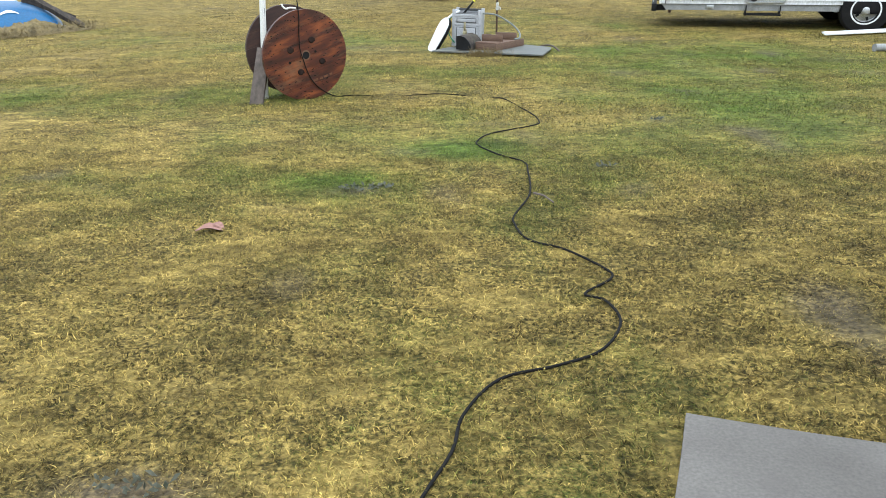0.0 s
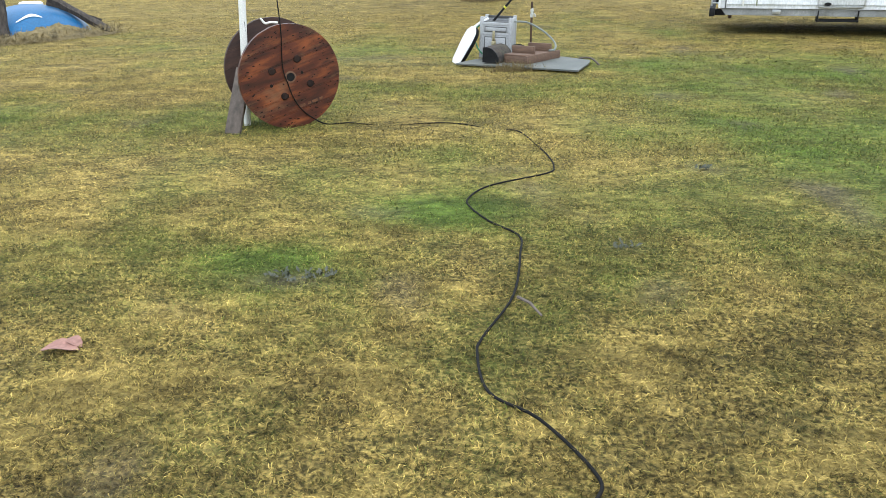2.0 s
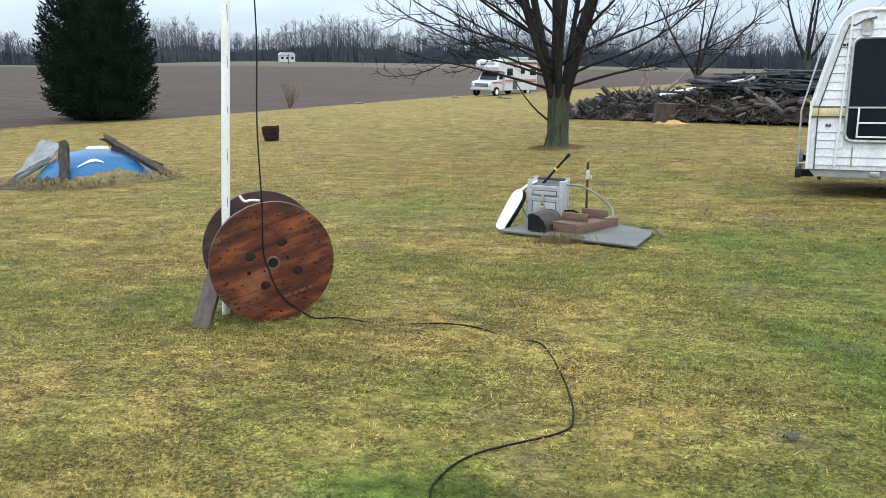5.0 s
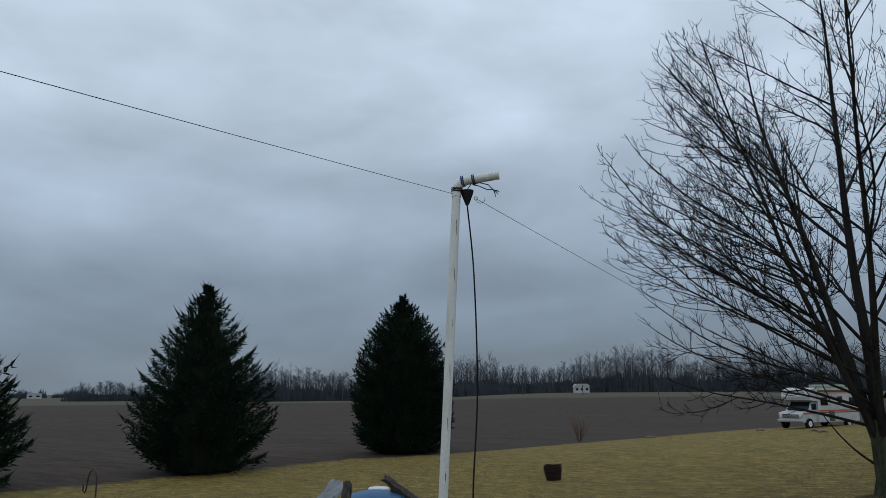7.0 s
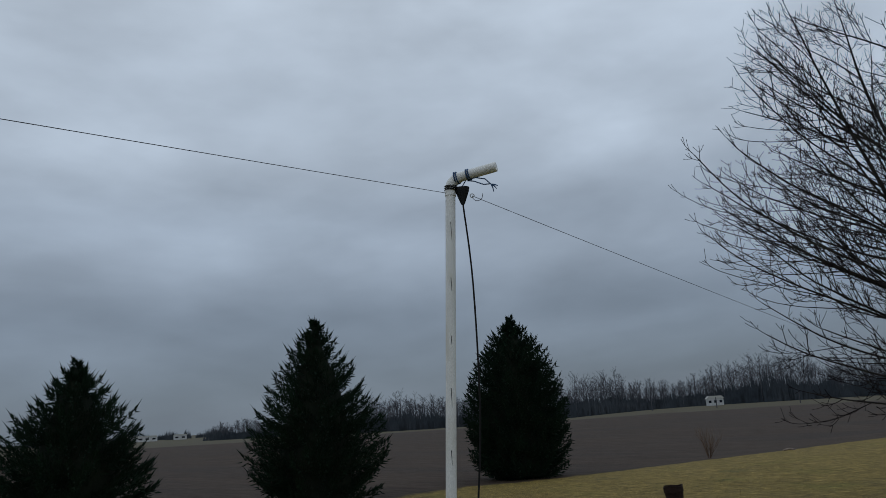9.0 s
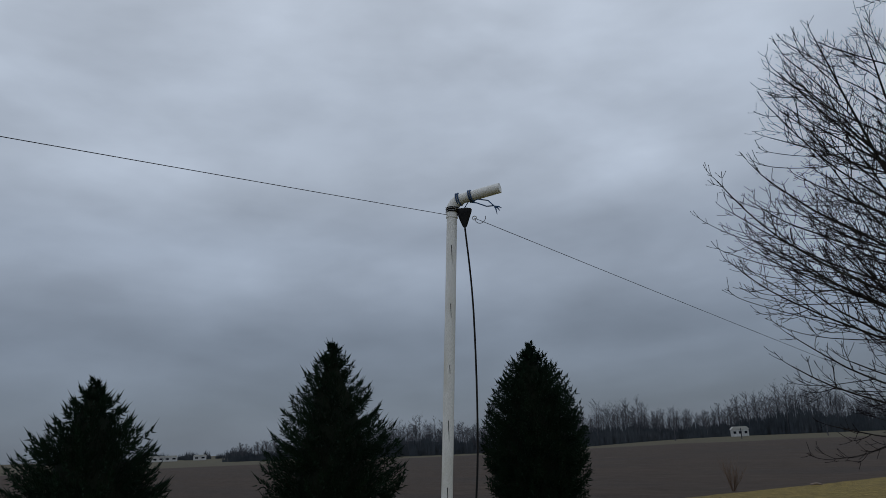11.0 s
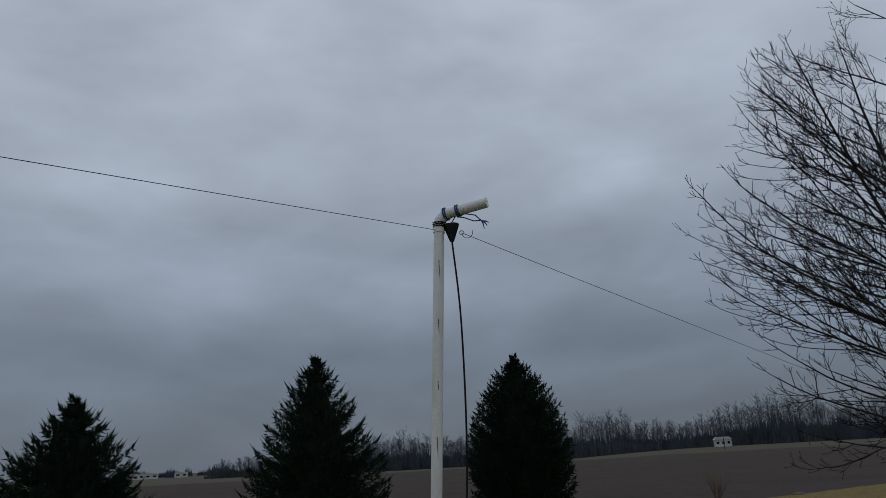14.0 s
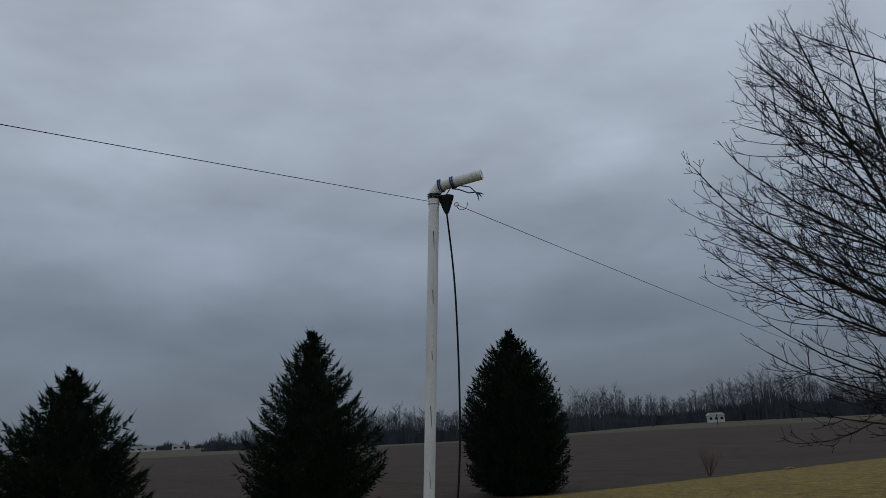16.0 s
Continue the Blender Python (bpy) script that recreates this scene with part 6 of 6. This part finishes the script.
def far_woods():
    rnd = random.Random(77)
    wood, under = Mesh(), Mesh()

    def tree_at(az, r, h):
        x, y = r * math.sin(radians(az)), r * math.cos(radians(az))
        z = ground(x, y)
        p = Vector((x, y, z))
        wood.tube([p, p + Vector((rnd.uniform(-0.4, 0.4), 0, h * 0.55)), p + Vector((rnd.uniform(-0.8, 0.8), 0, h))], [0.20, 0.11, 0.02], 4, caps=False)
        for k in range(38):
            f = rnd.uniform(0.22, 0.97)
            q = p + Vector((0, 0, h * f))
            a = rnd.uniform(0, 6.28)
            l2 = h * rnd.uniform(0.16, 0.42) * (1.2 - f)
            e = q + Vector((math.cos(a) * l2, math.sin(a) * l2, l2 * rnd.uniform(0.6, 1.5)))
            w = 0.06
            wood.add([q + Vector((0, 0, -w)), q + Vector((0, 0, w)), e], [(0, 1, 2)])
            for s in range(6):
                c = q.lerp(e, rnd.uniform(0.3, 1))
                o = Vector((rnd.uniform(-1, 1), rnd.uniform(-1, 1), rnd.uniform(0.2, 1.2))) * l2 * 0.45
                wood.add([c, c + Vector((0.05, 0.05, 0.04)), c + o], [(0, 1, 2)])

    def clump(az, r, h, w):
        x, y = r * math.sin(radians(az)), r * math.cos(radians(az))
        z = ground(x, y)
        # a thicket of upright brush, thinner towards its edge
        for k in range(70):
            a, q = rnd.uniform(0, 6.28), math.sqrt(rnd.random())
            px, py = x + w * q * math.cos(a), y + w * q * math.sin(a)
            hh, b = h * (1.1 - 0.55 * q) * rnd.uniform(0.6, 1.15), rnd.uniform(0.12, 0.32)
            lean = rnd.uniform(-0.5, 0.5)
            under.add([(px - b, py, z - 0.2), (px + b, py + b * 0.5, z - 0.2), (px + b * 0.7 + lean * 0.6, py, z + hh * 0.6), (px + lean, py - b, z + hh)], [(0, 1, 2), (0, 2, 3)])

    # azimuth, and the height of the wood there
    skyline = [(-61.5, 8), (-59.5, 10), (-57.5, 8), (-56, 6), (-52, 12), (-50, 14), (-48, 15), (-46, 14), (-44, 12), (-41, 10), (-38, 13), (-35, 17), (-33, 17), (-31, 12), (-29, 11), (-27, 13), (-25, 17), (-23, 20), (-20, 17), (-18, 14), (-14, 16), (-10, 16), (-6, 16), (-2, 15), (2, 15), (6, 16), (10, 15), (16, 16), (24, 12), (32, 12)]

    def height(az):
        for (a0, h0), (a1, h1) in zip(skyline, skyline[1:]):
            if a0 <= az <= a1:
                return 0.86 * (h0 + (h1 - h0) * (az - a0) / (a1 - a0))
        return 8
    az = -61.8
    while az < 32:
        for q in range(2):
            r = rnd.uniform(285, 345) + (70 if az < -55 else 0)
            tree_at(az + rnd.uniform(-0.2, 0.2), r, height(az) * rnd.uniform(0.72, 1.12))
        if az > -53 or az < -57:
            for q in range(2):
                clump(az + rnd.uniform(-0.2, 0.2), rnd.uniform(283, 330) + (70 if az < -55 else 0), height(az) * rnd.uniform(0.3, 0.66), rnd.uniform(2.2, 4.6))
        az += 0.27
    for q in range(46):
        a = -74 + 13 * rnd.random()
        clump(a, rnd.uniform(640, 760), rnd.uniform(3, 9) * (1.6 if q % 6 == 0 else 1), rnd.uniform(3, 6))
    # both carry the haze in their colour; there is no air between
    tagged(solo("far_woods", wood, M["woods"], "leafless wood on the far side of the field, haze put into its grey", "woods", kind="stuff", smooth=False))
    tagged(solo("far_undergrowth", under, M["undergrowth"], "scrub under the far leafless wood, haze put into its colour", "scrub", kind="stuff", smooth=False))


far_woods()


def far_house(az, r, w, d, h, yaw, label, windows):
    x, y = r * math.sin(radians(az)), r * math.cos(radians(az))
    t = thing("far_house", label, "house", "houses in the distance", pose(x, y, ground(x, y) - 0.1, 0, 0, -az + yaw))
    part("wall", Mesh().box((w, d, h), pose(0, 0, h / 2)), M["rv_white"], t, smooth=False)
    part("roof", Mesh().prism([(-w / 2 - 0.3, h), (w / 2 + 0.3, h), (w / 2 - 0.6, h + 0.9), (-w / 2 + 0.6, h + 0.9)][::-1], d + 0.6, pose(0, -d / 2 - 0.3, 0)), M["tan_grey"], t, smooth=False)
    for i in range(windows):
        part("window", Mesh().box((w / windows * 0.5, 0.1, h * 0.35), pose(-w / 2 + w * (i + 0.5) / windows, -d / 2, h * 0.58)), M["glass"], t)


far_house(-26.35, 272, 5.0, 4, 2.2, 8, "small white house in front of the far wood", 3)
far_house(-64.3, 600, 9, 6, 3.0, 0, "white farm building far beyond the field", 2)
far_house(-67.2, 600, 12, 6, 3.2, 0, "white farm building far beyond the field", 3)
far_house(-66.2, 600, 9, 6, 3.2, 0, "white farm building far beyond the field", 2)
far_house(-0.5, 330, 6, 5, 1.6, 0, "pale house behind the bare field trees", 3)
far_house(6.0, 330, 6, 4, 1.6, 0, "pale house behind the bare field trees", 2)
for az, r in ((-26.2, 255), (-30.5, 262), (-21.0, 255)):
    x, y = r * math.sin(radians(az)), r * math.cos(radians(az))
    tagged(solo("field_post", Mesh().tube([(x, y, ground(x, y) - 0.2), (x, y, ground(x, y) + 3.2)], 0.14, 6), M["woods"], "post at the far field edge in the haze-grey wood colour", "post"), group="posts by the far field")


# ---- presumed house behind the camera: unseen walls added to shade the lawn ----
def unseen_wall(name, x0, x1, y0, y1, label):
    m = Mesh()
    m.box((x1 - x0, y1 - y0, 3.4), pose((x0 + x1) / 2, (y0 + y1) / 2, 1.45))
    solo(name, m, M["white_alu"], label, "wall", kind="structure", smooth=False)


unseen_wall("unseen_wall_south", -5.0, 2.3, -7.0, -1.95, "unseen plain white house wall added behind the lawn")
# kept just out of view; blocks sky light from the lawn's right side
unseen_wall("shading_wall_east", 2.7, 9.0, -7.0, 4.1, "unseen plain white house wall added to darken the lawn by the concrete pad")


# ---- concrete pad, litter ----
def concrete_pad():
    m = Mesh()
    a, b = Vector((1.135, 2.725)), Vector((1.04, 2.36))
    u = (Vector((1.62, 2.60)) - a).normalized()
    c = [b - (a - b).normalized() * 2.2, b - (a - b).normalized() * 2.2 + u * 2.4, a + u * 2.4, a]
    n = 26
    top = []
    for i, (p, q) in enumerate(zip(c, c[1:] + c[:1])):
        for k in range(n):
            w = p.lerp(q, k / n)
            j = 0.008 * noise.noise((w.x * 14, w.y * 14, 2))
            top.append((w.x + j, w.y + j))
    k = len(top)
    m.v = [(x, y, ground(x, y) + 0.028) for x, y in top] + [(x, y, ground(x, y) - 0.1) for x, y in top]
    m.f = [tuple(range(k))] + [(i, i + k, (i + 1) % k + k, (i + 1) % k) for i in range(k)]
    solo("concrete_pad", m, M["concrete"], "worn grey concrete pad set in the lawn", "pavement", kind="structure", smooth=False)


concrete_pad()


def dry_leaf(x, y, size, yaw, label, mat):
    m = Mesh()
    prof = [0.0, 0.55, 0.85, 1.0, 0.9, 0.6, 0.0]
    for i, w in enumerate(prof):
        f = i / 6 - 0.5
        for s in (-1, -0.5, 0, 0.5, 1):
            m.v.append((f * size, s * w * size * 0.27, 0.012 + 0.10 * size * (abs(s) * w) ** 1.6 + 0.06 * size * math.cos(f * 5)))
    for i in range(6):
        for s in range(4):
            a = i * 5 + s
            m.f.append((a, a + 5, a + 6, a + 1))
    k = len(m.v)
    m.v += [(px, py, pz - 0.002) for px, py, pz in m.v]
    m.f += [tuple(k + q for q in reversed(f)) for f in m.f[:24]]
    solo("dry_leaf", m, mat, label, "leaf", at=pose(x, y, ground(x, y) + 0.005, 0, 0, yaw))


dry_leaf(-0.85, 4.31, 0.14, 12, "curled pinkish-brown dry leaf on the lawn", M["leaf"])
dry_leaf(-0.83, 4.36, 0.10, -20, "curled pinkish-brown dry leaf on the lawn", M["leaf"])
solo("pale_stick", Mesh().tube([(0.76, 4.86, ground(0.76, 4.86) + 0.03), (0.81, 4.80, ground(0.8, 4.8) + 0.035), (0.86, 4.72, ground(0.86, 4.72) + 0.02)], [0.007, 0.006, 0.004], 6), M["log_pale"], "pale forked stick lying by the cable", "stick")
solo("white_scrap", Mesh().box((0.05, 0.035, 0.012), pose(-2.3, 9.6, ground(-2.3, 9.6) + 0.03, 10, 20, 30), 0.003), M["white_plastic"], "small white scrap lying in the grass", "scrap")


# ---- weeds, clods and thatch ----
def weed(x, y, size, seed):
    rnd = random.Random(seed)
    m = Mesh()
    for i in range(16 + int(size * 120)):
        a, r = rnd.uniform(0, 6.28), size * math.sqrt(rnd.random()) * 0.8
        p = Vector((x + r * math.cos(a) * 1.5, y + r * math.sin(a) * 0.8, 0))
        p.z = ground(p.x, p.y) + 0.01
        d = Vector((rnd.uniform(-1, 1), rnd.uniform(-1, 1), rnd.uniform(0.1, 0.7))).normalized() * rnd.uniform(0.02, 0.04)
        s = d.cross(Vector((0, 0, 1))).normalized() * rnd.uniform(0.004, 0.009)
        m.add([p, p + d * 0.5 + s, p + d, p + d * 0.5 - s, p + d * 0.5 + Vector((0, 0, 0.012))], [(0, 1, 4), (1, 2, 4), (2, 3, 4), (3, 0, 4)])
    solo("weed_clump", m, M["weed"], "dark low weed clump in bare soil on the lawn", "weed", kind="stuff", smooth=False)


for k, (x, y, s) in enumerate(((-0.26, 5.03, 0.10), (-0.12, 5.07, 0.06), (1.75, 6.9, 0.05), (1.2, 5.5, 0.05), (-0.29, 2.36, 0.09))):
    weed(x, y, s, 50 + k)


def thatch():
    rnd = random.Random(12)
    m = Mesh()
    for i in range(4200):
        if i % 5 < 3:
            u, w = rnd.uniform(-1.55, 1.55), rnd.gauss(0, 0.3)
            x, y = -9.75 + 0.62 * u - 0.79 * w, 16.85 + 0.79 * u + 0.62 * w
        else:
            x, y = -10.75 + rnd.uniform(-1.4, 1.4), 16.3 + rnd.gauss(0, 0.28)
        z = ground(x, y) + rnd.uniform(0.0, 0.16)
        d = Vector((rnd.uniform(-1, 1), rnd.uniform(-1, 1), rnd.uniform(-0.1, 0.8))).normalized() * rnd.uniform(0.06, 0.16)
        s = d.cross(Vector((0, 0, 1))).normalized() * 0.008
        p = Vector((x, y, z))
        m.add([p - s, p + s, p + d], [(0, 1, 2)])
    solo("loose_thatch", m, M["thatch"], "loose dead grass strewn round the blue tank", "dead grass", kind="stuff", smooth=False)
    m = Mesh()
    for i in range(1500):
        a, r = rnd.uniform(0, 6.28), rnd.uniform(0.2, 0.75)
        x, y = -1.45 + r * math.cos(a), 23.9 + r * math.sin(a)
        p = Vector((x, y, ground(x, y)))
        d = Vector((rnd.uniform(-0.6, 0.6), rnd.uniform(-0.6, 0.6), 1)).normalized() * rnd.uniform(0.05, 0.18) * (1.1 - r)
        s = Vector((0.006, 0.003, 0))
        m.add([p - s, p + s, p + d], [(0, 1, 2)])
    for i in range(420):
        x, y = 0.25 + rnd.gauss(0, 0.14), 11.40 + rnd.gauss(0, 0.07)
        p = Vector((x, y, ground(x, y)))
        d = Vector((rnd.uniform(-0.8, 0.8), rnd.uniform(-0.8, 0.3), 1)).normalized() * rnd.uniform(0.05, 0.15)
        s = Vector((0.004, 0.002, 0))
        m.add([p - s, p + s, p + d], [(0, 1, 2)])
    solo("uncut_tufts", m, M["thatch"], "uncut dry tufts round the maple and the cover", "dead grass", kind="stuff", smooth=False)


thatch()


# ---- grass ----
def grass():
    rng = np.random.default_rng(8)
    zones = [(-3.6, 4.2, 1.9, 6.8, 10500, 0.0019, 0.034), (-7.0, 6.0, 6.2, 12.5, 3300, 0.0031, 0.040), (-13.5, 9.0, 11.0, 22.0, 600, 0.006, 0.045), (-24.0, 12.0, 19.0, 38.0, 90, 0.012, 0.045)]
    V, T = [], []
    count = 0
    for x0, x1, y0, y1, per, w, ln in zones:
        n = int((x1 - x0) * (y1 - y0) * per)
        x, y = rng.uniform(x0, x1, n), rng.uniform(y0, y1, n)
        thin = np.clip((y - y0) / 1.2, 0, 1) * np.clip((y1 - y) / (0.35 * (y1 - y0)), 0, 1) if y0 > 3 else np.clip((y1 - y) / 1.2, 0, 1)
        keep = (rng.random(n) < thin) & ~((x > 1.05) & (y < 2.68 - 0.25 * (x - 1.13)))
        x, y = x[keep], y[keep]
        n = len(x)
        # growth and height looked up on a fine grid
        g = max(0.05, (y1 - y0) / 120)
        gx, gy = np.arange(x0, x1 + 2 * g, g), np.arange(y0, y1 + 2 * g, g)
        look_up = np.array([[(*vitality(a, c), ground(a, c)) for c in gy] for a in gx])
        fx, fy = (x - x0) / g, (y - y0) / g
        ix, iy = fx.astype(int), fy.astype(int)
        fx, fy = (fx - ix)[:, None], (fy - iy)[:, None]
        val = (look_up[ix, iy] * (1 - fx) + look_up[ix + 1, iy] * fx) * (1 - fy) + (look_up[ix, iy + 1] * (1 - fx) + look_up[ix + 1, iy + 1] * fx) * fy
        vit, z = val[:, :2], val[:, 2] - 0.003
        az, flat = rng.uniform(0, 6.283, n), rng.uniform(0.55, 1.35, n)
        az2, flat2 = az + rng.normal(0, 0.9, n), rng.uniform(1.2, 1.75, n)
        length = 0.5 * ln * rng.uniform(0.5, 1.4, n) * (1 - 0.65 * vit[:, 1])
        sx, sy = -np.sin(az) * w, np.cos(az) * w
        mx, my, mz = x + np.cos(az) * np.sin(flat) * length, y + np.sin(az) * np.sin(flat) * length, z + np.cos(flat) * length
        # root, the two sides of the bend, tip
        v = np.empty((n, 4, 3))
        v[:, 0] = np.stack([x, y, z], 1)
        v[:, 1] = np.stack([mx - sx, my - sy, mz], 1)
        v[:, 2] = np.stack([mx + sx, my + sy, mz], 1)
        v[:, 3] = np.stack([mx + np.cos(az2) * np.sin(flat2) * length, my + np.sin(az2) * np.sin(flat2) * length, mz + np.cos(flat2) * length], 1)
        V.append(v.reshape(-1, 3))
        jit = rng.normal(0, 0.16, n)
        tone = np.stack([np.clip(vit[:, 0] + jit, 0, 1), np.clip(vit[:, 1] * 0.6 + (rng.random(n) < 0.03) * 0.25, 0, 1), rng.random(n) ** 1.3, np.ones(n)], 1)
        T.append(np.repeat(tone, 4, axis=0))
        count += n
    V, T = np.concatenate(V).astype(np.float32), np.concatenate(T).astype(np.float32)
    me = bpy.data.meshes.new("grass")
    me.vertices.add(4 * count)
    me.vertices.foreach_set("co", V.ravel())
    me.loops.add(6 * count)
    corner = (4 * np.arange(count, dtype=np.int32))[:, None] + np.array([0, 1, 2, 2, 1, 3], np.int32)
    me.loops.foreach_set("vertex_index", corner.ravel())
    me.polygons.add(2 * count)
    me.polygons.foreach_set("loop_start", np.arange(0, 6 * count, 3, dtype=np.int32))
    me.update(calc_edges=True)
    me.validate()
    layer = me.color_attributes.new("vitality", "FLOAT_COLOR", "POINT")
    layer.data.foreach_set("color", T.ravel())
    me.materials.append(M["blade"])
    tagged(new("grass", me), "short dormant straw-coloured grass with green tufts", "grass", kind="stuff")


grass()
